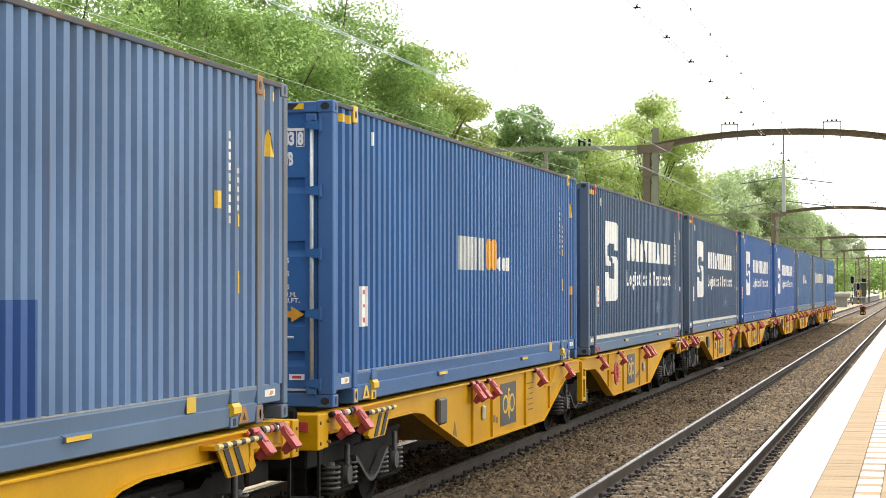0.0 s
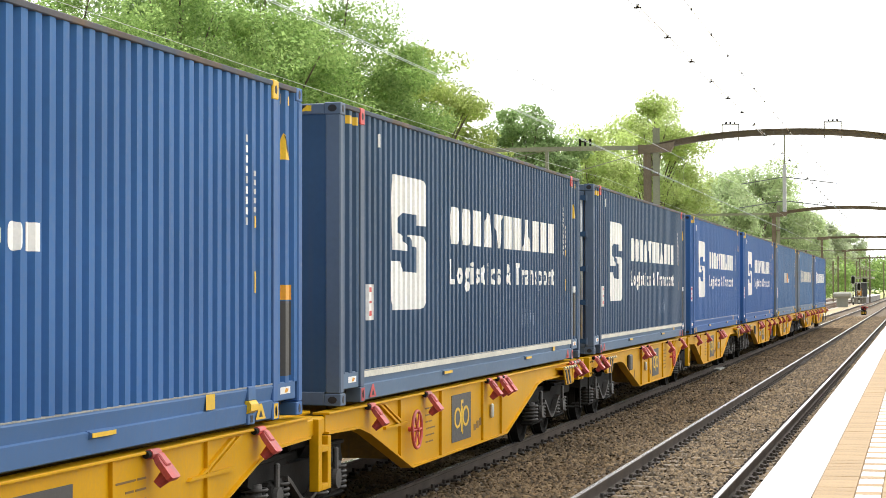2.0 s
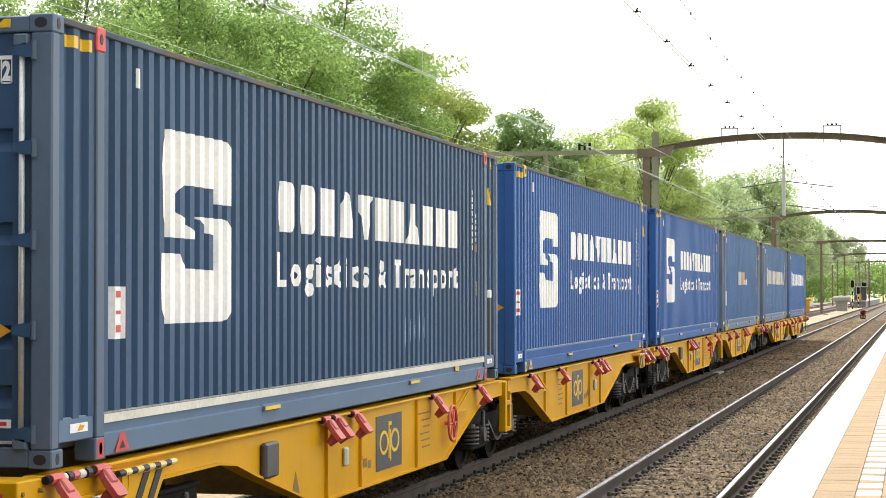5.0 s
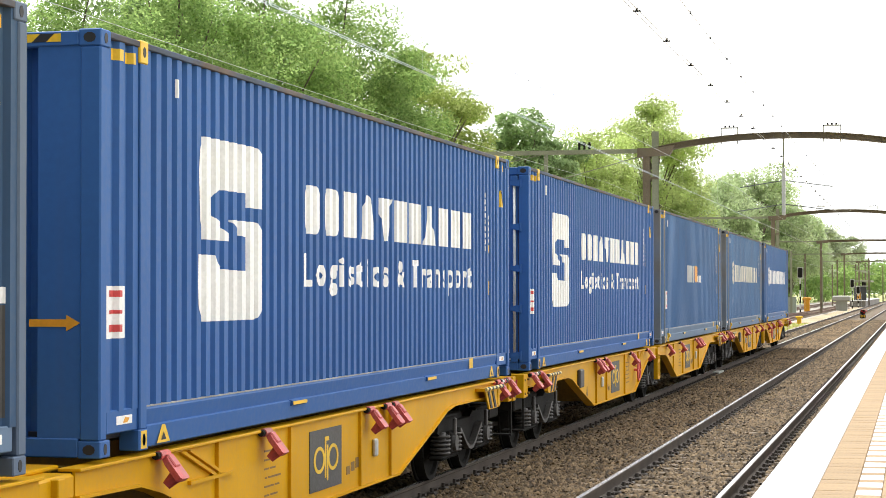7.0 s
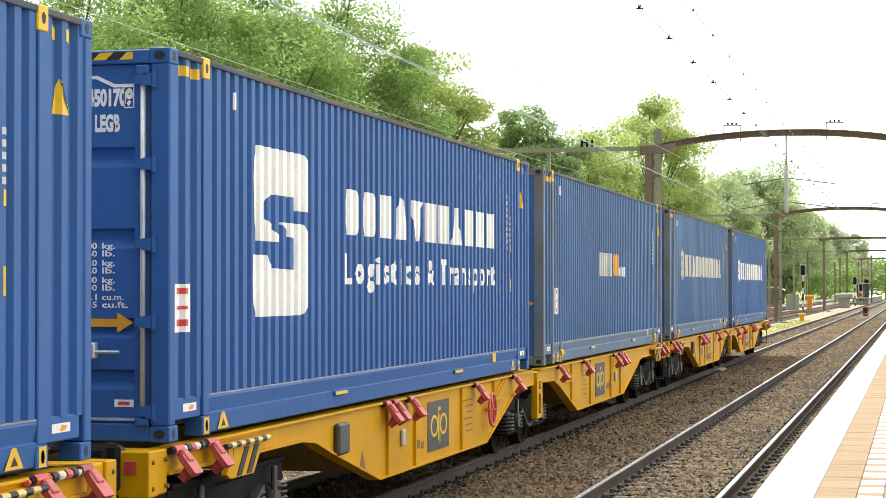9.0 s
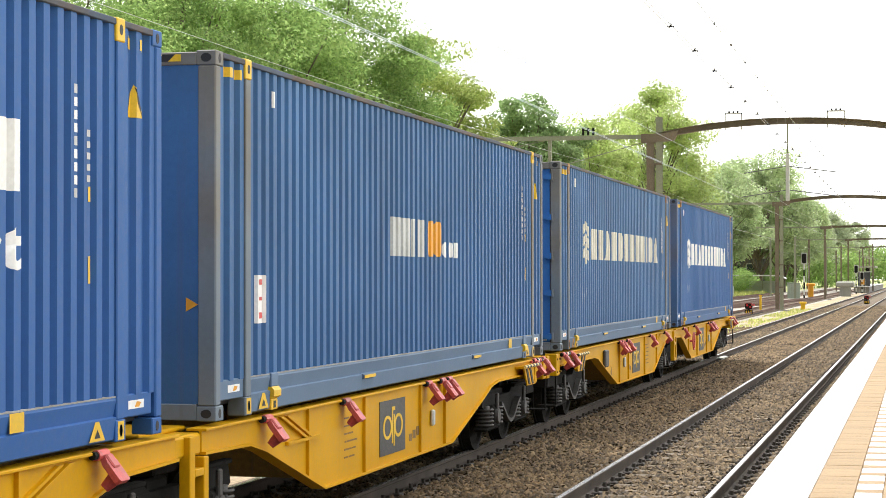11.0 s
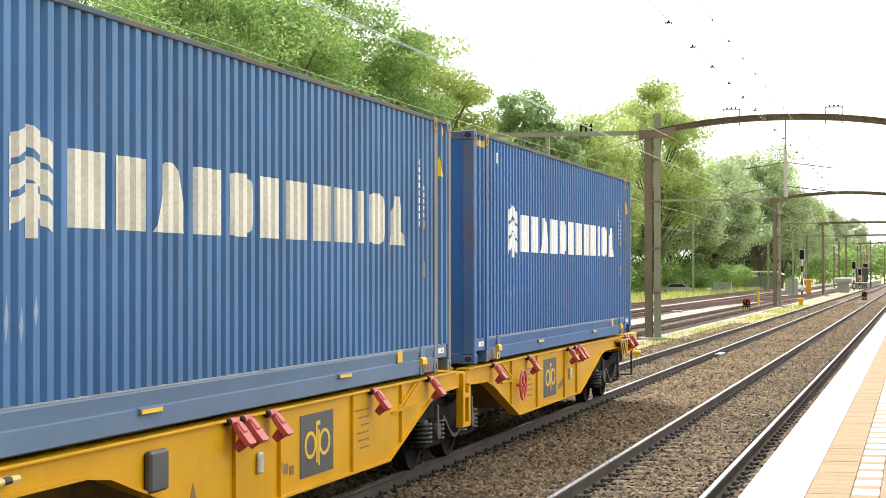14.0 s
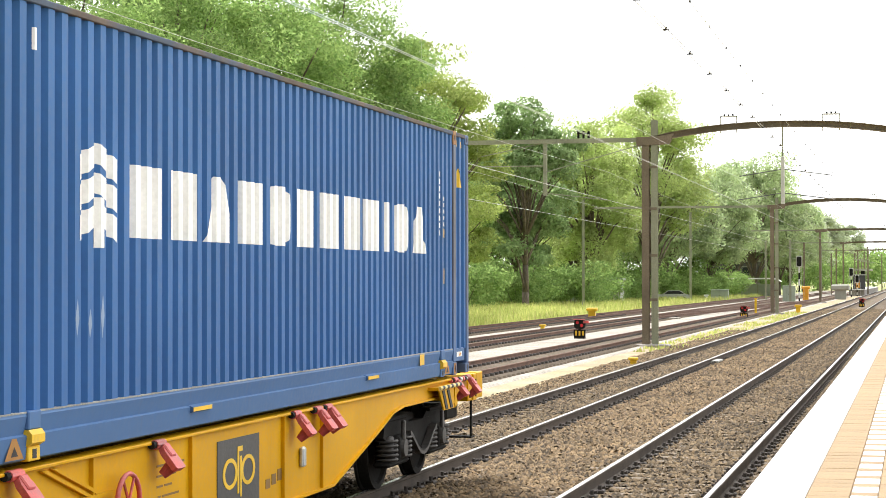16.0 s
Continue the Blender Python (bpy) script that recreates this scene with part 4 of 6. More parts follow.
def make_half(wg, flip, wheel):
    """One of the two halves of the wagon, from the articulation to the headstock. flip: the half ahead of the articulation."""
    def Y(y):
        return 2 * JOINT_Y - y if flip else y

    def span(a, b):
        return (min(Y(a), Y(b)), max(Y(a), Y(b)))
    low = [(13.75, 0.94), (10.55, 0.94), (10.15, 0.90), (9.70, 0.78), (7.95, 0.36), (2.85, 0.35), (1.15, 0.84), (0.75, 0.92), (-0.30, 0.94)]
    for s in (1, -1):
        xa, xb = sorted((s * 1.185, s * 1.205))
        part("side_sill", prism(bmesh.new(), [(Y(a), b) for a, b in [(-0.30, 1.11), (13.75, 1.11)] + low], xa, xb, "x"), YELLOW, wg)
        xa, xb = sorted((s * 1.08, s * 1.245))
        part("top_flange", boxes((xa, xb, *span(-0.30, 13.75), 1.108, 1.130), bev=0.004), YELLOW, wg)
        bm = bmesh.new()
        for (y0, z0), (y1, z1) in zip(low, low[1:]):
            prism(bm, [(Y(y0), z0 - 0.011), (Y(y1), z1 - 0.011), (Y(y1), z1 + 0.011), (Y(y0), z0 + 0.011)], *sorted((s * 1.10, s * 1.240)), "x")
        part("bottom_flange", bm, YELLOW, wg)
        xa, xb = sorted((s * 1.205, s * 1.236))
        for y in (2.35, 4.20, 6.45, 7.60):
            zlo = 0.36 if y > 2.6 else 0.50
            part("stiffener", boxes((xa, xb, *span(y, y + 0.022), zlo, 1.108)), YELLOW, wg)
        part("gusset", prism(bmesh.new(), [(Y(1.75), 0.83), (Y(2.75), 0.83), (Y(2.70), 0.855), (Y(1.75), 0.86)], xa, xb, "x"), YELLOW, wg)
        bm = bmesh.new()
        for o in (0.0, 0.16):
            prism(bm, [(Y(1.55 + o), 1.09), (Y(1.63 + o), 1.09), (Y(2.33 + o), 0.86), (Y(2.25 + o), 0.86)], xa, xb, "x")
        part("diagonal_rib", bm, YELLOW, wg)
        for y in ((1.15, 3.5, 6.75, 7.40, 7.72, 12.93, 13.62) if s > 0 else (1.15, 3.5, 7.4, 12.93)):
            make_spigot(wg, s * 1.24, Y(y), s)
        shaft = part("spigot_shaft", rod(bmesh.new(), (s * 1.24, Y(12.75), 1.10), (s * 1.24, Y(13.7), 1.10), 0.022, 8), RED, wg, "red and white shaft with dark collars")
        for y, w, r, mt in ((13.09, 0.07, 0.036, BLACK), (13.19, 0.09, 0.030, CREAM), (13.30, 0.08, 0.034, RED), (13.40, 0.06, 0.036, BLACK), (13.47, 0.05, 0.030, CREAM)):
            part("shaft_collar", rod(bmesh.new(), (s * 1.24, Y(y), 1.10), (s * 1.24, Y(y + w), 1.10), r, 10), mt, shaft)
        # the step bracket with warning stripes by the outer bogie
        ya, yb = span(11.75, 12.72)
        br = part("step_bracket", boxes((xa, s * 1.33 if s > 0 else xb, ya, yb, 1.04, 1.075) if s > 0 else (-1.33, xb, ya, yb, 1.04, 1.075)), YELLOW, wg)
        part("step_leg", prism(bmesh.new(), [(Y(12.62), 1.04), (Y(12.72), 1.04), (Y(12.70), 0.92), (Y(12.76), 0.84), (Y(12.66), 0.80), (Y(12.58), 0.86), (Y(12.62), 0.93)], *sorted((s * 1.27, s * 1.32)), "x"), YELLOW, br)
        for k in range(10):
            a = 11.78 + 0.105 * k
            part("grip_section", rod(bmesh.new(), (s * 1.335, Y(a), 1.065), (s * 1.335, Y(a + 0.105), 1.065), 0.024, 8), BLACK if k % 2 else PALE_YELLOW, br)
        bm = bmesh.new()
        for k in range(2):
            a = 11.98 + 0.24 * k
            prism(bm, [(Y(a), 1.03), (Y(a + 0.11), 1.03), (Y(a + 0.30), 0.81), (Y(a + 0.19), 0.81)], *sorted((s * 1.315, s * 1.322)), "x")
        part("step_stripe", bm, BLACK, br, "black warning stripes")
        bm = bmesh.new()
        prism(bm, [(Y(11.86), 1.04), (Y(12.58), 1.04), (Y(12.62), 0.80), (Y(12.10), 0.80)], *sorted((s * 1.295, s * 1.314)), "x")
        part("step_plate", bm, YELLOW, br)
    # the dark plate with its yellow rings and strokes
    ya, yb = span(4.82, 5.84)
    pl = part("name_plate", boxes((1.206, 1.212, ya, yb, 0.455, 1.015)), GREY_PLATE, wg, "dark grey plate with yellow logo")
    bm = bmesh.new()
    cy = (ya + yb) / 2
    for o, stem in ((-0.235, 0), (0.235, 1)):
        n = 22
        out = [[(cy + o * 0.93 + (0.185 - k) * math.cos(a) * 0.95, 0.735 + (0.125 - k * 0.6) * math.sin(a)) for k in (0, 0.055)] for a in np.linspace(0, 2 * np.pi, n, endpoint=False)]
        for i in range(n):
            j = (i + 1) % n
            prism(bm, [out[i][0], out[j][0], out[j][1], out[i][1]], 1.2125, 1.216, "x")
    prism(bm, rect(cy - 0.045, cy - 0.005, 0.56, 0.93), 1.2125, 1.216, "x")
    prism(bm, rect(cy + 0.02, cy + 0.06, 0.53, 0.86), 1.2125, 1.216, "x")
    prism(bm, rect(cy - 0.045, cy + 0.08, 0.90, 0.94), 1.2125, 1.2158, "x")
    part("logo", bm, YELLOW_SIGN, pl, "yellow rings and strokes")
    # small stencilled lines beside it
    for k, (a, b) in enumerate(((0.0, 0.55), (0.0, 0.38), (0.0, 0.30), (0.02, 0.44), (0.0, 0.40), (0.0, 0.35))):
        z = 0.93 - 0.075 * k
        cut = a + (b - a) * (0.35, 0.6, 0.5, 0.2, 0.7, 0.45)[k]
        for u0, u1 in ((a, cut - 0.03), (cut, b)):
            part("stencil_line", boxes((1.206, 1.209, *span(3.55 + u0, 3.55 + u1), z, z + 0.016)), BROWN, wg)
    for k in range(3):
        part("stencil_box", boxes((1.206, 1.2085, *span(6.02 + 0.16 * k, 6.14 + 0.16 * k), 0.52 + 0.02 * k, 0.60 + 0.03 * k)), BROWN, wg)
    # handwheel
    if wheel:
        hw = part("handwheel", ring(bmesh.new(), (1.30, Y(2.80), 0.76), (1, 0, 0), 0.20, 0.018, 24, 6), RED, wg, "red brake handwheel", smooth=True)
        bm = bmesh.new()
        for a in (0, 60, 120):
            dy, dz = 0.2 * math.cos(radians(a)), 0.2 * math.sin(radians(a))
            rod(bm, (1.30, Y(2.80) - dy, 0.76 - dz), (1.30, Y(2.80) + dy, 0.76 + dz), 0.011, 6)
        rod(bm, (1.20, Y(2.80), 0.76), (1.33, Y(2.80), 0.76), 0.025, 8)
        part("handwheel_spoke", bm, RED, hw)
    part("brake_lever", boxes((1.206, 1.25, *span(6.95, 7.05), 0.62, 0.80), bev=0.015), GALV, wg, "grey lever on its plate")
    if flip:
        part("document_box", boxes((1.206, 1.27, *span(9.15, 9.5), 0.72, 1.02), bev=0.02), GREY_PLATE, wg, "dark document box")
        bm = bmesh.new()
        prism(bm, [(Y(8.62), 0.50), (Y(8.40), 0.50), (Y(8.51), 0.70)], 1.206, 1.209, "x")
        part("stencil_triangle", bm, BROWN, wg)
    # cross members, centre beam, headstock
    part("centre_beam", boxes((-0.22, 0.22, *span(-0.3, 13.9), 0.95, 1.08)), YELLOW_DIRTY, wg)
    for y in (0.2, 3.0, 5.3, 7.8, 10.3, 13.4):
        zlo = 0.42 if 2.9 < y < 7.9 else 0.96
        part("cross_member", boxes((-1.185, 1.185, *span(y, y + 0.12), zlo, 1.09)), YELLOW_DIRTY, wg)
    part("headstock", boxes((-1.22, 1.22, *span(13.76, 13.98), 0.80, 1.125), bev=0.012), YELLOW, wg)
    part("corner_plate", boxes((1.00, 1.24, *span(13.98, 14.16), 0.80, 1.13), bev=0.008), YELLOW, wg)
    for yb, zb in ((13.81, 0.86), (13.81, 1.05), (14.09, 0.86), (14.09, 1.05)):
        part("bolt", rod(bmesh.new(), (1.218, Y(yb), zb), (1.252, Y(yb), zb), 0.017, 6), YELLOW_DIRTY, wg)
    part("draw_gear_box", boxes((-1.05, 1.05, *span(13.34, 13.90), 0.60, 0.798), bev=0.02), IRON, wg)
    part("corner_plate", boxes((-1.24, -1.00, *span(13.98, 14.12), 0.80, 1.13), bev=0.008), YELLOW, wg)
    for s in (1, -1):
        ya, yb, yc = Y(13.98), Y(14.30), Y(14.36)
        bf = part("buffer", rod(bmesh.new(), (s * 0.875, ya, 1.03), (s * 0.875, yb, 1.03), 0.150, 18, 0.135), IRON_LIGHT, wg, smooth=False)
        part("buffer_head", boxes((s * 0.875 - 0.22, s * 0.875 + 0.22, min(yb, yc), max(yb, yc), 0.86, 1.20), bev=0.03), IRON, bf)
        if flip:
            part("lamp_bracket", boxes((s * 1.10 - 0.045, s * 1.10 + 0.045, Y(14.165) - 0.004, Y(14.16), 0.97, 1.06)), RED_SIGN, wg, "red reflector square")
        part("step", boxes((*sorted((s * 0.92, s * 1.22)), *span(13.92, 14.12), 0.34, 0.36)), IRON, wg)
        part("step_hanger", boxes((s * 1.20 - 0.012, s * 1.20 + 0.012, *span(13.99, 14.03), 0.34, 0.82)), IRON, wg)
    bm = rod(bmesh.new(), (0, Y(13.9), 1.0), (0, Y(14.25), 1.0), 0.05, 8)
    rod(bm, (0, Y(14.25), 1.0), (0, Y(14.28), 0.62), 0.035, 8)
    part("coupling", bm, IRON, wg)
    bm = bmesh.new()
    for k in range(8):
        a, b = k / 8, (k + 1) / 8
        rod(bm, (0.35, Y(13.95 + 0.22 * a), 0.92 - 0.45 * math.sin(a * 2.2)), (0.35, Y(13.95 + 0.22 * b), 0.92 - 0.45 * math.sin(b * 2.2)), 0.022, 6)
    part("brake_pipe", bm, IRON, wg)


def make_wagon(y, ahead=False):
    """ahead: the handwheel sits on the half ahead of the articulation."""
    wg = thing("container_wagon", "yellow articulated container wagon with red spigots", "railway wagon", "wagons of the train", at=pose(TRAIN_X, y, 0))
    make_half(wg, False, not ahead)
    make_half(wg, True, ahead)
    for yb in (11.9, JOINT_Y, 2 * JOINT_Y - 11.9):
        make_bogie(wg, yb)
    # the articulation between the halves
    part("joint_beam", boxes((-1.20, 1.20, JOINT_Y - 0.28, JOINT_Y + 0.28, 0.93, 1.10), bev=0.02), YELLOW, wg)
    for s in (1, -1):
        x0, x1 = sorted((s * 1.16, s * 1.25))
        bm = boxes((x0, x1, -0.66, -0.55, 0.43, 1.09), (x0, x1, -0.36, -0.26, 0.43, 0.92), (x0, x1, -0.55, -0.36, 0.43, 0.49), (x0, x1, -0.55, -0.36, 0.78, 0.84), bev=0.006)
        part("joint_ladder", bm, YELLOW, wg, "yellow welded frame at the joint")
        part("bearing_pad", boxes((s * 0.82 - 0.2, s * 0.82 + 0.2, JOINT_Y - 0.22, JOINT_Y + 0.22, 0.80, 0.93), bev=0.02), IRON, wg)
    part("joint_deck", boxes((-1.0, 1.0, -1.05, -0.10, 1.10, 1.135), bev=0.01), YELLOW, wg)
    return wg


# ---- overhead line ----
def lattice_mast(name, x, y, top, label, material=MASTGREY, twin=True):
    m = thing(name, label, "mast", "overhead line masts", at=pose(x, y, 0))
    part("footing", boxes((-0.55, 0.75, -0.5, 0.5, -0.44, -0.16), bev=0.04), WALLCON, m, "concrete footing")
    if twin:
        for k, (a, b, mt) in enumerate(((-0.30, -0.02, MASTGREY), (0.06, 0.30, MASTGREEN))):
            bm = boxes((a, b, -0.13, -0.10, -0.2, top - 0.35 + 0.7 * k), (a, b, 0.10, 0.13, -0.2, top - 0.35 + 0.7 * k), ((a + b) / 2 - 0.012, (a + b) / 2 + 0.012, -0.10, 0.10, -0.2, top - 0.35 + 0.7 * k))
            part("post", bm, mt, m)
        for z in (1.5, 3.2, 5.0, 6.6):
            part("tie_plate", boxes((-0.30, 0.30, -0.15, -0.131, z, z + 0.10)), MASTGREY, m)
    else:
        part("post", boxes((-0.12, 0.12, -0.11, -0.09, -0.2, top), (-0.12, 0.12, 0.09, 0.11, -0.2, top), (-0.01, 0.01, -0.09, 0.09, -0.2, top)), material, m)
    return m


def make_portal(y, xl, xr, foot, rise, label, left_end=-25.0, detail=True):
    p = thing("overhead_portal", label, "portal", "overhead line portals", at=pose(0, y, 0))
    zc = foot + rise
    n = 28
    bm = bmesh.new()
    def zat(x):
        u = (2 * (x - xl) / (xr - xl) - 1)
        return foot + rise * (1 - abs(u) ** 2.2)
    xs = [xl + (xr - xl) * i / n for i in range(n + 1)]
    for lo, hi, y0, y1 in ((-0.16, 0.03, -0.035, 0.035), (0.03, 0.055, -0.13, 0.13), (-0.185, -0.16, -0.13, 0.13)):
        prism(bm, [(a, zat(a) + lo) for a in xs] + [(a, zat(a) + hi) for a in xs[::-1]], y0, y1, "y")
    part("arched_beam", bm, MASTGREY, p, "brown-grey arched steel beam")
    part("haunch", prism(bmesh.new(), [(xl - 0.5, foot - 0.30), (xl + 0.75, foot - 0.22), (xl + 0.95, foot + 0.17), (xl + 0.3, foot + 0.06), (xl - 0.5, foot + 0.05)], -0.16, 0.16, "y"), MASTGREY, p)
    if left_end:
        part("side_beam", boxes((left_end, xl - 0.45, -0.09, 0.09, foot - 0.13, foot + 0.03)), MASTGREEN, p, "pale green straight beam")
    for x in (TRAIN_X - 0.30, NEAR_X - 0.12):
        z = zat(x) + 0.05
        ins = part("insulator_frame", boxes((x - 0.33, x - 0.29, -0.03, 0.03, z - 0.35, z + 0.30), (x + 0.29, x + 0.33, -0.03, 0.03, z - 0.35, z + 0.30), (x - 0.33, x + 0.33, -0.03, 0.03, z + 0.25, z + 0.30)), INSUL, p, "pale insulator frame")
        for k in range(3):
            part("insulator", rod(bmesh.new(), (x - 0.16 + 0.16 * k, 0, z + 0.30), (x - 0.16 + 0.16 * k, 0, z + 0.37), 0.035, 8), IRON, ins)
    if detail:
        x = -4.82
        dp = part("drop_post", rod(bmesh.new(), (x, 0, zat(x) - 0.15), (x, 0, zat(x) - 1.3), 0.028, 8), MASTGREEN, p)
        part("drop_post", boxes((x - 0.07, x + 0.07, -0.05, 0.05, zat(x) - 3.1, zat(x) - 1.3), bev=0.01), INSUL, p, "pale hanging post")
        bm = bmesh.new()
        rod(bm, (x, 0, 5.6), (NEAR_X, 0, 5.34), 0.02, 6)
        rod(bm, (x, 0, 5.6), (TRAIN_X, 0, 5.34), 0.02, 6)
        rod(bm, (x, 0, 6.5), (NEAR_X - 0.1, 0, 6.25), 0.02, 6)
        rod(bm, (x, 0, 6.5), (TRAIN_X + 0.1, 0, 6.25), 0.02, 6)
        part("cantilever", bm, WIRE, p)
        # hanging arm and stays over the sidings
        bm = boxes((-14.03, -13.89, -0.06, 0.06, 5.6, foot - 0.1))
        part("hanging_arm", bm, MASTGREEN, p)
        bm = bmesh.new()
        rod(bm, (xl - 0.2, 0, foot - 0.2), (-13.96, 0, foot - 1.25), 0.02, 6)
        rod(bm, (-16.5, 0, foot - 1.0), (-13.96, 0, foot - 1.0), 0.025, 6)
        rod(bm, (-16.5, 0, foot - 0.6), (-14.0, 0, foot - 0.1), 0.02, 6)
        rod(bm, (-13.96, 0, 5.7), (-11.5, 0, 5.4), 0.02, 6)
        part("stay", bm, MASTGREEN, p)
        z = foot + 0.05
        part("insulator_bar", boxes((-12.7, -12.2, -0.02, 0.02, z + 0.16, z + 0.20)), IRON, p)
        for k in range(3):
            part("insulator", rod(bmesh.new(), (-12.65 + 0.2 * k, 0, z), (-12.65 + 0.2 * k, 0, z + 0.28), 0.045, 8), IRON, p)
    part("right_post", boxes((xr - 0.15, xr + 0.15, -0.12, 0.12, 0.0 if xr > -1 else -0.2, foot)), MASTGREY, p)
    return p


def make_line(x, y0, y1, contact=5.30, carrier=6.25, span=75.3, first=0.4, label="overhead contact line with droppers", clamp=IRON):
    """Twin contact wires, a sagging carrier wire and the droppers between them."""
    ln = thing("overhead_line", label, "overhead line", "overhead lines")
    def sag(y):
        u = ((y - first) / span) % 1.0
        return carrier + 0.0 - 0.55 * 4 * u * (1 - u) * 0.5
    bm = bmesh.new()
    for o in (-0.025, 0.025):
        rod(bm, (x + o, y0, contact), (x + o, y1, contact), 0.0045, 5)
    part("contact_wire", bm, WIRE_PALE, ln)
    bm = bmesh.new()
    ys = np.arange(y0, y1, 5.0)
    for a, b in zip(ys, ys[1:]):
        rod(bm, (x, a, sag(a)), (x, b, sag(b)), 0.005, 5)
    part("carrier_wire", bm, WIRE_PALE, ln)
    y = 10.6
    while y < min(y1, 160):
        bm = rod(bmesh.new(), (x, y, contact), (x, y, sag(y)), 0.0014, 4)
        dr = part("dropper", bm, WIRE_PALE, ln)
        bm = boxes((x - 0.040, x + 0.040, y - 0.014, y + 0.014, contact - 0.007, contact + 0.009), (x - 0.013, x + 0.013, y - 0.014, y + 0.014, contact + 0.009, contact + 0.038))
        if not clamp:
            bm.free()
            y += 5.2
            continue
        part("clamp", bm, clamp, dr, "dark wire clamp")
        part("hanger", boxes((x - 0.012, x + 0.012, y - 0.02, y + 0.02, sag(y) - 0.012, sag(y) + 0.020)), clamp, dr)
        y += 2.62


# ---- trees and verge ----
def leaf_cloud(rng, centres, radii, per, size, droop=0.0, flat=0.65):
    """Corners and faces of many small leaves round the centres."""
    n = len(centres) * per
    c = np.repeat(centres, per, 0)
    r = np.repeat(radii, per)
    d = rng.normal(size=(n, 3))
    d /= np.linalg.norm(d, axis=1)[:, None]
    p = c + d * (r * rng.uniform(0.35, 1.0, n) ** 0.6)[:, None] * np.array([1, 1, flat])
    if droop:
        p[:, 2] -= droop * rng.random(n) ** 1.5 * r
    nrm = d * 0.6 + rng.normal(size=(n, 3)) * 0.55 + np.array([0, 0, 0.55])
    nrm /= np.linalg.norm(nrm, axis=1)[:, None]
    a = np.cross(nrm, rng.normal(size=(n, 3)))
    a /= np.linalg.norm(a, axis=1)[:, None]
    b = np.cross(nrm, a)
    s = rng.uniform(0.6, 1.3, n)[:, None] * size
    long = 1.0 if not droop else 1.4
    if droop:
        b = b * 0.4 + np.array([0, 0, -1.0])
        b /= np.linalg.norm(b, axis=1)[:, None]
    P = np.stack([p - b * s * long, p + a * s * 0.55, p + b * s * long, p - a * s * 0.55], 1).reshape(-1, 3)
    return P, np.arange(4 * n).reshape(-1, 4)


def make_tree(label, seed, high, wide, leaf, clumps=80, per=360, size=0.16, low=0.28, shape=0.8, droop=0.0, flat=0.65, spread=1.0):
    """A tapered trunk with limbs and a crown of leaf clumps with gaps."""
    rng = np.random.default_rng(seed)
    tr = thing("tree", label, "tree", "trees beside the line")
    zc, rz = high * (1 + low) / 2, high * (1 - low) / 2
    pts = []
    while len(pts) < clumps:
        d = rng.normal(size=3)
        d /= np.linalg.norm(d)
        rr = rng.uniform(0.35, 1.0) ** 0.5
        lump = 0.82 + 0.30 * noise.noise(Vector((d[0] * 1.6 + seed, d[1] * 1.6, d[2] * 1.6)))
        z = d[2] * rr * lump
        taper = shape + (1 - shape) * (1 - max(z, -0.6)) * 0.9
        pts.append((d[0] * rr * lump * wide * taper, d[1] * rr * lump * wide * taper, zc + z * rz))
    centres = np.array(pts)
    radii = rng.uniform(0.16, 0.34, clumps) * wide * spread
    bm = bmesh.new()
    bend = [Vector((0.25 * noise.noise((seed, k * 0.7, 0)) * k * 0.3, 0.25 * noise.noise((seed, 5, k * 0.7)) * k * 0.3, -0.6 + (high * 0.82) * k / 7)) for k in range(8)]
    r0 = 0.018 * high
    for k in range(7):
        rod(bm, bend[k], bend[k + 1], r0 * (1 - k / 8), 8, r0 * (1 - (k + 1) / 8))
    for c in centres[:: max(1, clumps // 34)]:
        k = min(6, max(1, int((c[2] * 0.62) / (high * 0.82) * 7)))
        mid = bend[k].lerp(Vector(c), 0.5) + Vector((0, 0, 0.04 * high))
        rod(bm, bend[k], mid, r0 * 0.36, 5, r0 * 0.2)
        rod(bm, mid, c, r0 * 0.2, 5, r0 * 0.06)
    part("trunk", bm, BARK, tr, smooth=True)
    P, F = leaf_cloud(rng, centres, radii, per, size, droop, flat)
    raw("crown", P, F, leaf, tr)
    return tr


def make_bush(label, seed, high, wide, leaf, n=26, per=240, size=0.14):
    rng = np.random.default_rng(seed)
    tr = thing("bush", label, "bush", "bushes along the fence")
    c = np.stack([rng.uniform(-wide, wide, n), rng.uniform(-wide, wide, n), high * rng.uniform(0.15, 0.85, n)], 1)
    P, F = leaf_cloud(rng, c, rng.uniform(0.25, 0.45, n) * high, per, size)
    raw("foliage", P, F, leaf, tr)
    bm = bmesh.new()
    for k in range(5):
        a = k * 1.256
        rod(bm, (0.2 * math.cos(a), 0.2 * math.sin(a), -0.45), (0.5 * wide * math.cos(a), 0.5 * wide * math.sin(a), high * 0.6), 0.05, 5, 0.015)
    part("stem", bm, BARK, tr)
    return tr


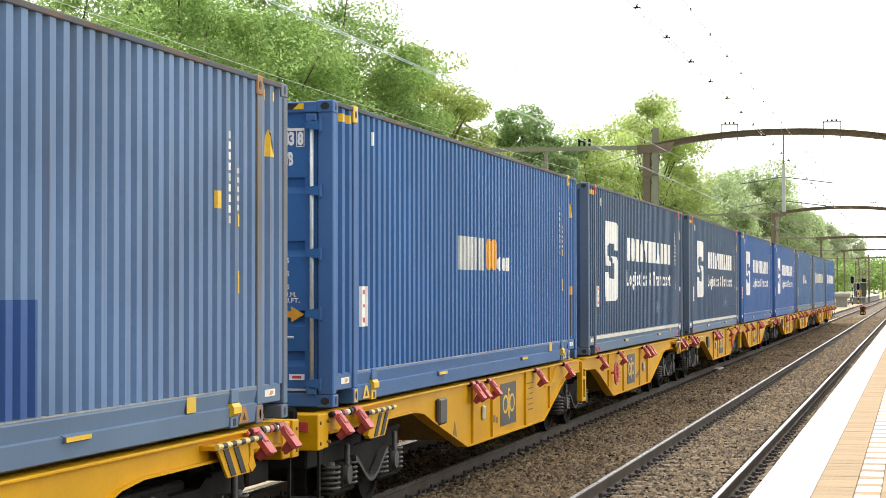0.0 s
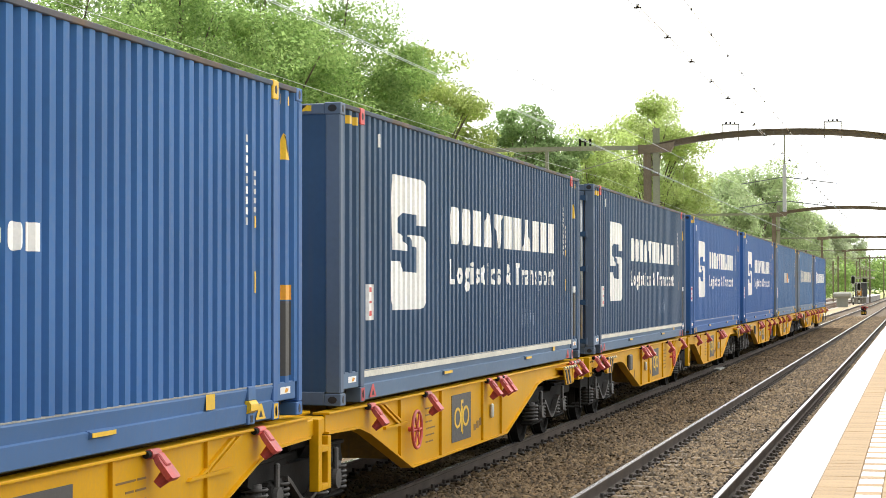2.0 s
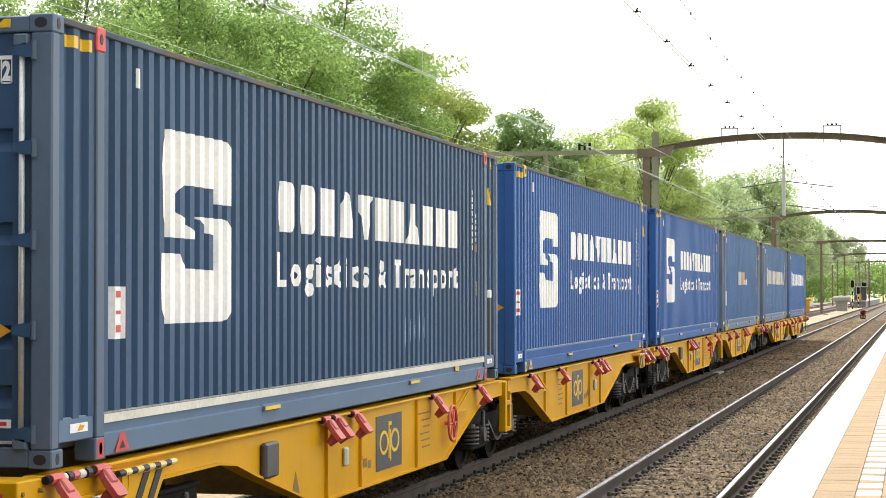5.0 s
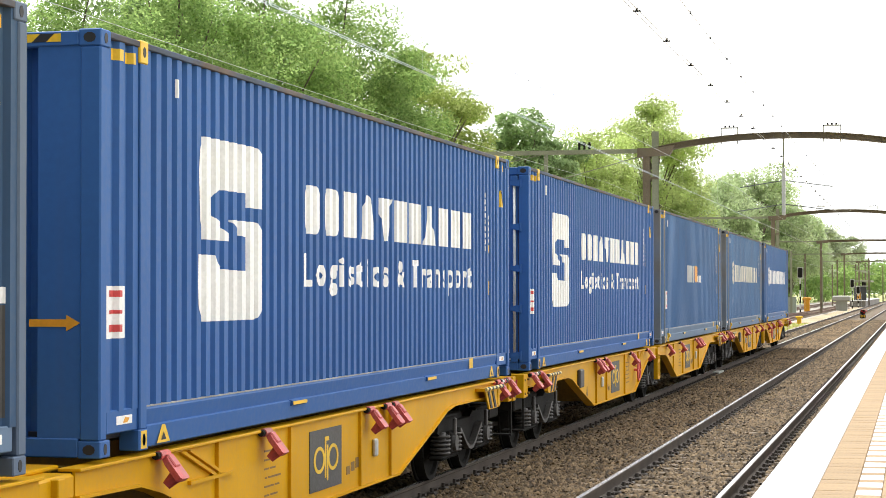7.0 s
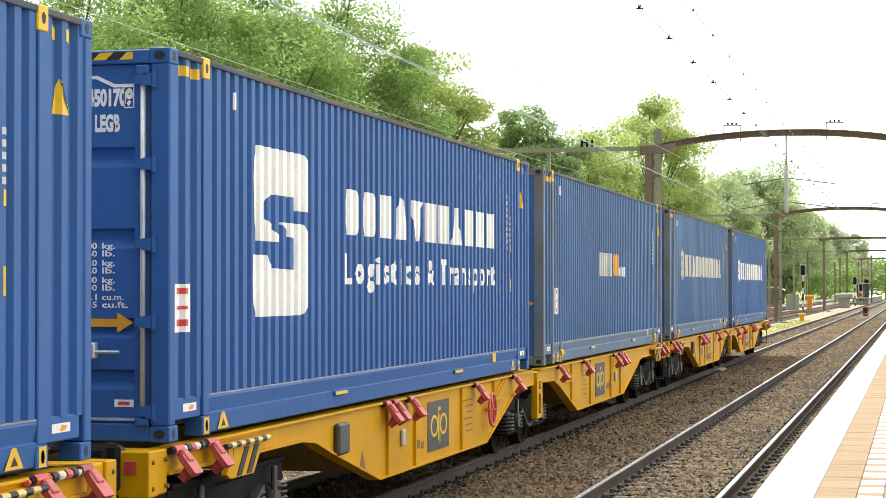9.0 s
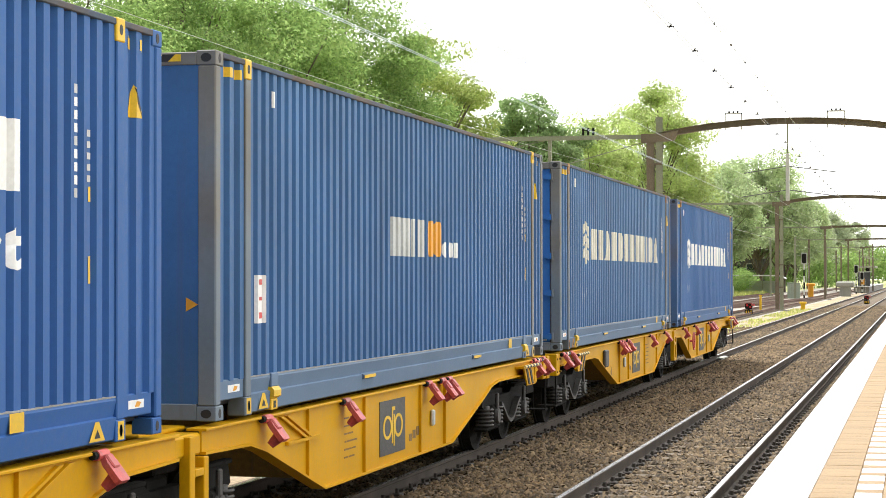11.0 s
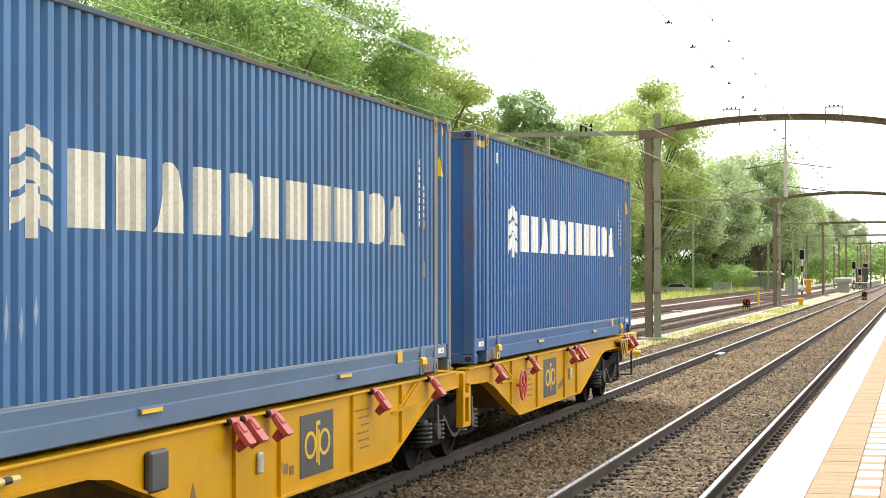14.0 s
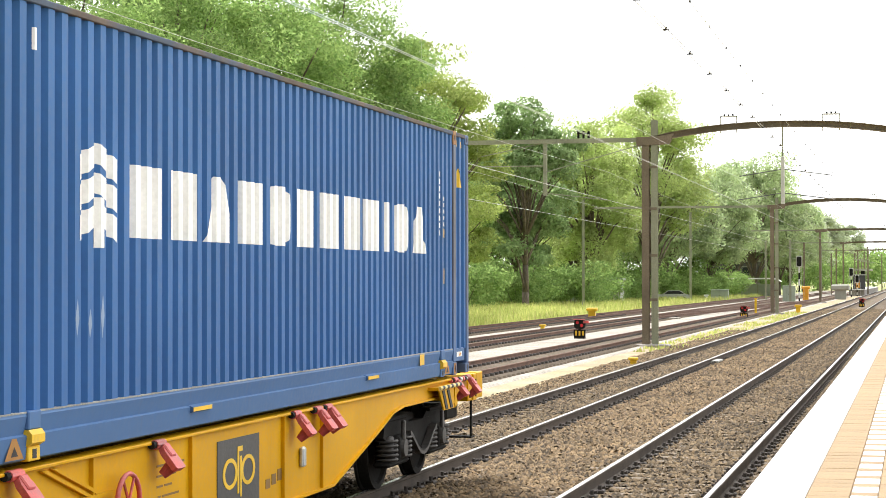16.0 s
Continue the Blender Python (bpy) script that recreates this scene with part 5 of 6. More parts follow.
def make_grass(name, count, x0, x1, y0, y1, z, high, label):
    rng = np.random.default_rng(count)
    x, y = rng.uniform(x0, x1, count), rng.uniform(y0, y1, count)
    keep = np.array([noise.noise((a * 0.25, b * 0.12, 3.0)) > -0.25 for a, b in zip(x, y)])
    x, y = x[keep], y[keep]
    n = len(x)
    h = high * rng.uniform(0.4, 1.25, n)
    a = rng.uniform(0, np.pi, n)
    w = 0.05 * rng.uniform(0.6, 1.5, n)
    lx, ly = rng.normal(0, 0.25, n) * h, rng.normal(0, 0.25, n) * h
    dx, dy = np.cos(a) * w, np.sin(a) * w
    zz = np.full(n, z)
    P = np.stack([np.stack([x - dx, y - dy, zz], 1), np.stack([x + dx, y + dy, zz], 1), np.stack([x + lx, y + ly, zz + h], 1)], 1).reshape(-1, 3)
    tagged(raw(name, P, np.arange(3 * n).reshape(-1, 3), GRASS), label, "grass", kind="stuff")


# ---- lineside things ----
def make_cabinet(x, y, w, d, h, material, label):
    c = thing("lineside_cabinet", label, "cabinet", "lineside cabinets", at=pose(x, y, -0.42))
    part("plinth", boxes((-w / 2 - 0.05, w / 2 + 0.05, -d / 2 - 0.05, d / 2 + 0.05, 0, 0.15)), WALLCON, c)
    part("body", boxes((-w / 2, w / 2, -d / 2, d / 2, 0.15, h), bev=0.02), material, c)
    part("lid", boxes((-w / 2 - 0.06, w / 2 + 0.06, -d / 2 - 0.06, d / 2 + 0.06, h, h + 0.09), bev=0.03), material, c)
    for s in (-1, 1):
        dr = part("door", boxes((s * w / 4 - w / 4 + 0.03, s * w / 4 + w / 4 - 0.03, -d / 2 - 0.018, -d / 2, 0.25, h - 0.08), bev=0.006), material, c)
        part("handle", boxes((s * 0.06 - 0.015, s * 0.06 + 0.015, -d / 2 - 0.04, -d / 2 - 0.018, h * 0.5, h * 0.5 + 0.14)), IRON, dr)
    return c


def make_shed(x, y):
    s = thing("shed", "low grey relay shed with a pale flat roof", "shed", at=pose(x, y, -0.42))
    part("wall", boxes((-2.9, 2.9, -1.6, 1.6, 0, 2.75)), SHEDWALL, s)
    part("roof", boxes((-3.1, 3.1, -1.9, 1.8, 2.75, 3.05), bev=0.04), CABGREEN, s)
    for a in (-0.2, 1.2):
        d = part("door", boxes((a, a + 1.15, -1.66, -1.6, 0.1, 2.35), bev=0.02), SHEDWALL, s)
        part("vent", boxes((a + 0.3, a + 0.85, -1.675, -1.66, 1.3, 1.6)), GREY_PLATE, d)
    part("end_panel", boxes((-2.8, -0.45, -1.65, -1.6, 0.1, 2.3)), CABGREEN, s)


def make_shelter(x, y):
    s = thing("shelter", "bicycle shelter with a white curved roof", "shelter", at=pose(x, y, -0.42))
    part("roof", prism(bmesh.new(), [(-5, 2.5), (-4, 2.9), (4, 2.9), (5, 2.5), (5, 2.65), (4, 3.1), (-4, 3.1), (-5, 2.65)], -1.5, 1.5, "y"), WHITE, s)
    for a in (-4.4, -1.5, 1.5, 4.4):
        part("post", boxes((a - 0.06, a + 0.06, -0.06, 0.06, 0, 2.9)), MASTGREEN, s)
    part("back_wall", boxes((-4.5, 4.5, 1.3, 1.36, 0.3, 2.2)), CABGREEN, s)


def make_house(x, y):
    s = thing("building", "dark two-storey building half hidden by trees", "building", at=pose(x, y, -0.42))
    part("wall", boxes((-5, 5, -4, 4, 0, 6.2)), SHEDDARK, s)
    part("roof", boxes((-5.3, 5.3, -4.3, 4.3, 6.2, 6.6)), SHEDWALL, s)
    for a in (-3.6, -0.8, 2.0):
        for z in (1.0, 3.9):
            w = part("window", boxes((a, a + 1.7, -4.06, -4.0, z, z + 1.4)), SHEDWALL, s)
            part("pane", boxes((a + 0.1, a + 1.6, -4.075, -4.06, z + 0.1, z + 1.3)), GLASSDARK, w)


def make_car(x, y, turn, label, body_mat):
    c = thing("parked_car", label, "car", "parked cars", at=pose(x, y, -0.42, 0, 0, turn))
    prof = [(-2.15, 0.35), (-2.2, 0.75), (-1.9, 0.95), (-1.2, 1.02), (-0.6, 1.45), (0.9, 1.48), (1.7, 1.0), (2.15, 0.9), (2.2, 0.4)]
    part("body", prism(bmesh.new(), prof, -0.85, 0.85, "y"), body_mat, c)
    for s in (-1, 1):
        part("side_window", prism(bmesh.new(), [(-1.0, 1.03), (-0.55, 1.38), (0.85, 1.40), (1.45, 1.02)], s * 0.86 - 0.006, s * 0.86 + 0.006, "y"), GLASSDARK, c)
        for a in (-1.35, 1.35):
            part("wheel", rod(bmesh.new(), (a, s * 0.70, 0.32), (a, s * 0.88, 0.32), 0.32, 18), BLACK, c)


def make_dwarf_signal(x, y, label):
    s = thing("dwarf_signal", label, "signal", "dwarf signals", at=pose(x, y, -0.26))
    part("stand", boxes((-0.22, 0.22, -0.18, 0.18, 0.0, 0.10), (-0.06, 0.06, -0.06, 0.06, 0.1, 0.5)), IRON, s)
    part("number_board", boxes((-0.26, 0.26, -0.10, -0.08, 0.10, 0.42)), IRON, s, "small dark number board")
    part("number_bar", boxes((-0.19, -0.11, -0.104, -0.10, 0.16, 0.36), (-0.04, 0.04, -0.104, -0.10, 0.16, 0.36), (0.11, 0.19, -0.104, -0.10, 0.16, 0.36)), YELLOW_SIGN, s)
    bm = bmesh.new()
    prism(bm, rounded(-0.24, 0.24, 0.45, 0.85, 0.12), -0.10, 0.12, "y")
    h = part("head", bm, IRON, s)
    part("hood", boxes((-0.25, 0.25, -0.22, -0.09, 0.84, 0.87), (0.16, 0.40, -0.12, 0.10, 0.70, 0.80)), RED, h)
    for a, z in ((-0.09, 0.72), (0.10, 0.60)):
        part("lens", rod(bmesh.new(), (a, -0.10, z), (a, -0.13, z), 0.07, 12), LENS_RED, h, "red signal lens")


def make_signal(x, y, h):
    s = thing("signal", "colour light signal on a white banded post", "signal", at=pose(x, y, -0.42))
    for k in range(6):
        part("post", rod(bmesh.new(), (0, 0, h * k / 6), (0, 0, h * (k + 1) / 6), 0.09, 8), INSUL if k % 2 else IRON, s)
    part("head", boxes((-0.25, 0.25, -0.15, 0.15, h, h + 1.1), bev=0.1), IRON, s)
    part("backboard", boxes((-0.33, 0.33, 0.15, 0.18, h - 0.1, h + 1.2)), INSUL, s)
    part("ladder", boxes((0.25, 0.28, 0.1, 0.13, 0, h), (0.5, 0.53, 0.1, 0.13, 0, h)), GALV, s)


def make_post(name, x, y, h, w, material, label, category, z=-0.30):
    s = thing(name, label, category, at=pose(x, y, z))
    part("stem", boxes((-w / 2, w / 2, -w / 2, w / 2, 0, h)), material, s)
    part("top", boxes((-w * 0.8, w * 0.8, -w * 0.7, w * 0.7, h, h + w * 0.5), bev=w * 0.12), material, s)
    return s


def make_fence(x, y0, y1):
    f = thing("fence", "dark slatted steel fence below the trees", "fence")
    m = boxes((-0.02, 0.02, -0.03, 0.03, 0, 1.8))
    me = bpy.data.meshes.new("slat")
    m.to_mesh(me)
    m.free()
    me.materials.append(SHEDDARK)
    n = int((y1 - y0) / 0.5)
    for i in range(n):
        link("slat", me, None, f, at=pose(x - 0.09 * i * 0.5, y0 + 0.5 * i, -0.42))
    for z in (0.2, 1.2):
        bm = bmesh.new()
        rod(bm, (x, y0, z - 0.3), (x - 0.045 * n, y1, z - 0.3), 0.03, 6)
        part("fence_rail", bm, SHEDDARK, f)


def make_far_station():
    p = thing("far_platform", "distant station platform with shelters and lamp posts", "platform", kind="structure")
    part("platform_slab", boxes((-10.4, -7.9, 330, 460, -0.42, 0.76)), WALLCON, p)
    part("platform_edge", boxes((-10.5, -7.8, 329.5, 460, 0.76, 0.84)), COPING, p)
    for y in (345, 365, 390, 420):
        s = thing("platform_lamp", "tall grey platform lamp post", "lamp post", "platform lamps", at=pose(-9.2, y, 0.84))
        part("post", rod(bmesh.new(), (0, 0, 0), (0, 0, 5.0), 0.07, 8), MASTGREY, s)
        part("lamp_head", boxes((-0.9, 0.9, -0.15, 0.15, 5.0, 5.15), bev=0.04), MASTGREEN, s)
    c = thing("platform_canopy", "flat grey platform canopy on posts", "canopy", at=pose(-9.2, 372, 0.84))
    part("roof", boxes((-1.6, 1.6, -12, 12, 3.2, 3.5), bev=0.05), MASTGREEN, c)
    for y in (-10, 0, 10):
        part("post", boxes((-0.12, 0.12, y - 0.12, y + 0.12, 0, 3.2)), IRON, c)
    k = thing("platform_shelter", "dark platform shelter with an orange panel", "shelter", at=pose(-9.0, 340, 0.84))
    part("wall", boxes((-1.0, 1.0, -1.6, 1.6, 0, 2.3)), SHEDDARK, k)
    part("panel", boxes((-0.5, 0.1, -1.64, -1.6, 0.2, 1.4)), ORANGE, k)
    part("roof", boxes((-1.2, 1.2, -1.9, 1.9, 2.3, 2.45)), SHEDWALL, k)


# ---- build: the place ----
make_ground()
make_platform()
make_track("track_1", NEAR_X, -14, 700, "straight railway track with polished rails on concrete sleepers", (9, 62))
make_track("track_2", TRAIN_X, -14, 700, "railway track under the train on concrete sleepers", (14, 62))
make_track("track_3", SIDE_A, 20, 480, "siding track with rusty rails on pale gravel", None, RUST_RED, RUST_RED)
make_track("track_4", SIDE_B, 40, 480, "siding track with rusty rails on pale gravel", None, RUST_RED, RUST_RED)
make_track("track_5", SIDE_C, 60, 300, "outer siding track with rusty rails", None, RUST_RED, RUST_RED)
make_crossover()
RAILS = [(NEAR_X + s - 0.10, NEAR_X + s + 0.10) for s in (-0.7535, 0.7535)] + [(TRAIN_X + s - 0.10, TRAIN_X + s + 0.10) for s in (-0.7535, 0.7535)]
stones("ballast_stones", 62000, -5.72, -3.75, 9.5, 170, -0.178, STONE, "brown crushed stones between the two tracks")
stones("track_stones", 46000, -3.55, -2.22, 9.5, 170, -0.176, STONE_DARK, "dark oily crushed stones inside the near track", RAILS)
stones("edge_stones", 20000, -2.05, -1.15, 9.5, 150, -0.185, STONE_DARK, "dark crushed stones at the foot of the platform", RAILS)
# shade below the train is put into the stone colour here
stones("train_track_stones", 34000, -7.35, -5.9, 12, 170, -0.176, STONE_DARK, "crushed stones inside the train's track, darkened for the shade under the wagons", RAILS)
stones("verge_stones", 16000, -9.0, -7.4, 25, 100, -0.24, STONE, "scattered crushed stones beside the sandy path")
make_grass("verge_grass", 70000, -48, -22.2, 85, 330, -0.42, 0.75, "tall pale green grass on the verge")
make_grass("path_weeds", 1800, -9.9, -8.3, 70, 160, -0.28, 0.13, "low weeds on the sandy path")

P1 = make_portal(75.7, -9.87, 0.35, 7.76, 0.52, "arched steel portal carrying the overhead lines", -30.0)
lattice_mast("portal_mast", -9.87, 75.7, 8.1, "twin weathered steel portal mast on a concrete footing")
P2 = make_portal(151.0, -10.26, 0.0, 7.95, 0.46, "farther arched steel portal over the tracks", -24.0, False)
lattice_mast("portal_mast", -10.26, 151.0, 8.2, "twin weathered steel portal mast in the distance")
for y in (226.5, 302, 380):
    make_portal(y, -10.3, 0.0, 8.0, 0.1, "distant overhead line portal", -18.0, False)
    lattice_mast("portal_mast", -10.3, y, 8.0, "distant steel portal mast", twin=False)
for x, y, h in ((-31.3, 190, 10.2), (-24.4, 222, 10.0), (-13.96, 232, 7.0), (-18.8, 260, 7.5), (-13.5, 300, 7.5)):
    lattice_mast("siding_mast", x, y, h, "slim green-grey steel mast", MASTGREEN, False)
make_line(NEAR_X, -10, 420)
make_line(TRAIN_X, -10, 420, clamp=None)
make_line(SIDE_A, 20, 330, 5.4, 6.5, clamp=None)
make_line(SIDE_B, 40, 330, 5.4, 6.5, clamp=None)

make_cabinet(-35.2, 203, 1.9, 0.7, 1.75, CABGREEN, "grey-green lineside cabinet in tall grass")
make_cabinet(-14.6, 240, 1.5, 0.6, 2.0, CABGREEN, "grey-green lineside cabinet by the tracks")
make_cabinet(-23.8, 250, 2.2, 0.8, 1.5, CABGREEN, "wide grey-green cabinet by the shelter")
make_shed(-35.6, 226)
make_shelter(-24.6, 303)
make_house(-33.0, 372)
make_car(-29.9, 251, 8, "silver parked car behind the grass", CARPAINT)
make_dwarf_signal(-14.16, 85, "dwarf signal with red lenses between the sidings")
make_dwarf_signal(-10.9, 131, "dwarf signal with red lenses beside the mast")
make_dwarf_signal(-4.72, 187, "low red signal between the main tracks")
make_signal(-12.6, 226, 4.3)
make_post("marker_box", -20.99, 131, 0.55, 0.45, YELLOW_SIGN, "yellow lineside box on the verge", "box")
make_post("marker_post", -18.5, 99.5, 0.25, 0.2, YELLOW_SIGN, "low yellow marker between siding tracks", "marker")
make_post("marker_post", -8.18, 58.8, 0.2, 0.17, YELLOW_SIGN, "low yellow marker on the sandy path", "marker")
make_post("marker_post", -8.9, 158, 0.5, 0.34, YELLOW_SIGN, "yellow post box beside the siding", "marker")
make_post("marker_post", -11.6, 150, 1.2, 0.16, YELLOW_SIGN, "yellow post beside the portal mast", "marker")
make_post("bollard", -24.7, 242, 0.7, 0.35, WHITE, "white round-topped bollard on the verge", "bollard")
make_post("control_box", -9.6, 270, 1.3, 1.5, SHEDWALL, "pale concrete control box between tracks", "box")
make_post("control_box", -13.4, 255, 1.5, 0.7, ORANGE, "orange control box beside the signal", "box")
bd = thing("board", "loose pale board lying across the rail foot", "board", at=pose(-5.72, 58.9, -0.10))
part("plank", boxes((-0.12, 0.12, -0.75, 0.75, -0.03, 0.03), bev=0.01), SHEDWALL, bd)
make_fence(-45.0, 190, 300)
make_signal(-9.25, 305, 3.4)
make_signal(-8.85, 322, 2.4)
for x, y, h in ((-12.4, 330, 7.5), (-7.6, 342, 8.0), (-9.6, 400, 8.0), (-14.0, 350, 7.0), (-16.0, 300, 8.0), (-6.8, 440, 8.0), (-12.0, 420, 8.0)):
    lattice_mast("station_mast", x, y, h, "slim distant steel mast", MASTGREY, False)
make_far_station()

TREES = {
    "h": make_tree("tall broad-leaved tree with a dense bright green crown", 3, 18.5, 7.2, LEAF_A, 125, 600, 0.095, 0.16, 0.88, 0.0, 0.62, 0.82),
    "a": make_tree("tall broad-leaved tree with bright green crown", 51, 18.5, 7.2, LEAF_A, 96, 330, 0.165, 0.16, 0.85),
    "b": make_tree("olive green tree with layered spreading branches", 8, 19.0, 6.0, LEAF_B, 90, 460, 0.12, 0.2, 0.7, 0.0, 0.42),
    "c": make_tree("dark green round-crowned tree", 15, 18.0, 5.2, LEAF_C, 70, 340, 0.17, 0.2, 0.9),
    "d": make_tree("pale green willow with drooping branches", 21, 19.5, 5.6, LEAF_D, 84, 420, 0.145, 0.10, 0.95, 0.0, 0.8),
    "e": make_tree("tall airy birch with light green leaves", 27, 26.0, 7.4, LEAF_D, 78, 420, 0.17, 0.2, 0.72, 0.0, 0.8),
    # f and g carry the haze of distance in their leaf colour
    "f": make_tree("distant green tree with haze put into its leaf colour", 33, 22.0, 9.0, LEAF_FAR_HAZE, 70, 240, 0.34, 0.0, 0.95),
    "g": make_tree("broad green tree beyond the sidings, haze put into its leaf colour", 41, 20.0, 7.6, LEAF_HAZE, 92, 380, 0.19, 0.1, 0.88),
}
SPOTS = [
    # added trees left of the view, blocking low skylight from under the train
    ("h", -33.5, 8, 1.0, 70), ("h", -34.5, 22, 1.05, 160), ("h", -33.5, 36, 1.0, 250), ("h", -35.0, 49, 1.05, 300), ("h", -34.5, 61, 0.95, 30),
    ("h", -33.0, 73, 0.86, 20), ("h", -32.5, 84, 1.0, 110), ("c", -36.0, 92, 1.1, 60), ("h", -33.5, 98, 1.14, 200), ("h", -33.0, 111, 1.14, 320), ("b", -33.0, 131, 1.10, 0),
    ("b", -36.0, 118, 1.0, 140), ("b", -35.0, 148, 0.80, 200), ("a", -42.0, 160, 0.86, 70), ("c", -34.5, 177, 1.14, 0), ("c", -38.0, 190, 1.0, 90), ("d", -34.0, 212, 1.16, 0),
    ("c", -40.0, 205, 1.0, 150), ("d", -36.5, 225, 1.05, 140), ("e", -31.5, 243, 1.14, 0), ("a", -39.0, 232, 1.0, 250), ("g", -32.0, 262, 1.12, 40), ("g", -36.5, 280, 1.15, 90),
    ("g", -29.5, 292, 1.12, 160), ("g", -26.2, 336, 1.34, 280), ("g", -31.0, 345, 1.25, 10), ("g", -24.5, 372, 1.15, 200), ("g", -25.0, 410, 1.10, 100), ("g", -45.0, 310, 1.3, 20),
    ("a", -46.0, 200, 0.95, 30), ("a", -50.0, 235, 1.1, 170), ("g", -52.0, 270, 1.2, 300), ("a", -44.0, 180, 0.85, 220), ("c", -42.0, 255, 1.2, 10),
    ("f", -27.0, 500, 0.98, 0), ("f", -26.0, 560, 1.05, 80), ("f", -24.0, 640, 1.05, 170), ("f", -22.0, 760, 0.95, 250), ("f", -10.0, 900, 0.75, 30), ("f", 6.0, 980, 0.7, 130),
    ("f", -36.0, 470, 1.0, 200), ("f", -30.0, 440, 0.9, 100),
]
used = set()
for kind, x, y, k, turn in SPOTS:
    ob = TREES[kind] if kind not in used else copy_thing(TREES[kind], Matrix())
    used.add(kind)
    ob.matrix_basis = pose(x, y, -0.42, 0, 0, turn) @ Matrix.Diagonal((k, k, k, 1))
BUSH = make_bush("dense green bush under the trees", 5, 4.2, 3.0, LEAF_A)
for i, (x, y, k) in enumerate(((-40, 190, 1.0), (-43, 200, 1.2), (-38, 214, 0.8), (-44, 222, 1.2), (-40, 236, 1.1), (-37, 252, 1.0), (-43, 262, 1.3), (-38, 300, 1.2),
                               (-34, 318, 1.2), (-42, 330, 1.3), (-31, 372, 1.3), (-47, 240, 1.5), (-50, 290, 1.6), (-28, 410, 1.2), (-46, 178, 1.1), (-36, 196, 0.7), (-33, 240, 0.6), (-30, 275, 0.8), (-26, 470, 2.0), (-24, 520, 2.4), (-22, 580, 2.6), (-18, 680, 3.0), (-10, 760, 3.4), (0, 820, 3.6),
                               (-36.5, 184, 0.9), (-34.5, 206, 0.55), (-33.8, 216, 0.75), (-32.5, 232, 0.8), (-31.2, 256, 0.95), (-28.6, 284, 0.8), (-27.8, 298, 0.9), (-28.5, 312, 1.0), (-33.5, 198, 1.1), (-41, 150, 1.0), (-38, 165, 1.1), (-35, 246, 1.3), (-33, 290, 1.5))):
    ob = BUSH if i == 0 else copy_thing(BUSH, Matrix())
    ob.matrix_basis = pose(x, y, -0.42, 0, 0, 47 * i) @ Matrix.Diagonal((k, k, k, 1))

# ---- build: the train ----
FADED = paint("container_faded_blue", (0.134, 0.222, 0.386), 0.85, 0.22)
BLUE_MID = paint("container_mid_blue", (0.039, 0.137, 0.357), 0.3)
BLUE_DULL = paint("container_dull_blue", (0.053, 0.146, 0.328), 0.45, 0.18)
NAVY = paint("container_navy", (0.040, 0.088, 0.171), 0.25)
BLUE = paint("container_bright_blue", (0.036, 0.125, 0.362), 0.15, 0.08)
BLUE_GREY = paint("container_worn_blue", (0.065, 0.164, 0.342), 0.7, 0.2)
DOOR_BLUE = paint("door_clean_blue", (0.036, 0.162, 0.470), 0.2, 0.1)
FRAME_OLD = paint("frame_worn_grey_blue", (0.124, 0.197, 0.306), 0.9, 0.3, (0.17, 0.145, 0.12))
FRAME_BLUE = paint("frame_blue", (0.063, 0.153, 0.364), 0.35, 0.15)
FRAME_RUST = paint("frame_blue_with_rust", (0.076, 0.164, 0.349), 0.6, 0.2, (0.14, 0.13, 0.13))
FRAME_WORN = paint("frame_bleached_grey", (0.189, 0.233, 0.277), 0.8, 0.25, (0.20, 0.17, 0.13))
RUST_MARK = paint("rusty_orange_fitting", (0.45, 0.22, 0.05), 0.8, 0.3, (0.22, 0.12, 0.07))
TOP_EDGE = mat("top_rail_dark_worn_paint", (0.04, 0.06, 0.10), 0.7, 0, (0.3, 1.5), (0.2, 25), second=(0.10, 0.07, 0.05))
FRAME_NAVY = paint("frame_slate_blue", (0.116, 0.160, 0.233), 0.35, 0.15)
LEDGE = mat("sheet_ledge_dusty_paint", (0.34, 0.34, 0.31), 0.8, 0, (0.3, 2.5), (0.2, 30))
RAIL_BLUE = paint("rail_dull_blue", (0.076, 0.164, 0.342), 0.25, 0.12)
SLATE_RAIL = paint("rail_slate_blue", (0.134, 0.207, 0.314), 0.3, 0.12)
SCUFF = paint("scuffed_paint", (0.234, 0.325, 0.468), 0.3, 0.2)
PATCH = paint("fresh_paint", (0.034, 0.095, 0.291), 0.1, 0.05)
WAGON, WAGON_AHEAD = make_wagon(0.0), make_wagon(-30.05, True)
WAGONS = [(WAGON, 0.0), (WAGON_AHEAD, -30.05)] + [(copy_thing(w, pose(TRAIN_X, -30.05 * k, 0)), -30.05 * k) for w, k in ((WAGON_AHEAD, 2), (WAGON, 3), (WAGON, 4))]
part("tail_board", boxes((1.02, 1.24, 14.17, 14.50, 0.82, 1.14), bev=0.01), YELLOW, WAGON, "yellow tail plate")
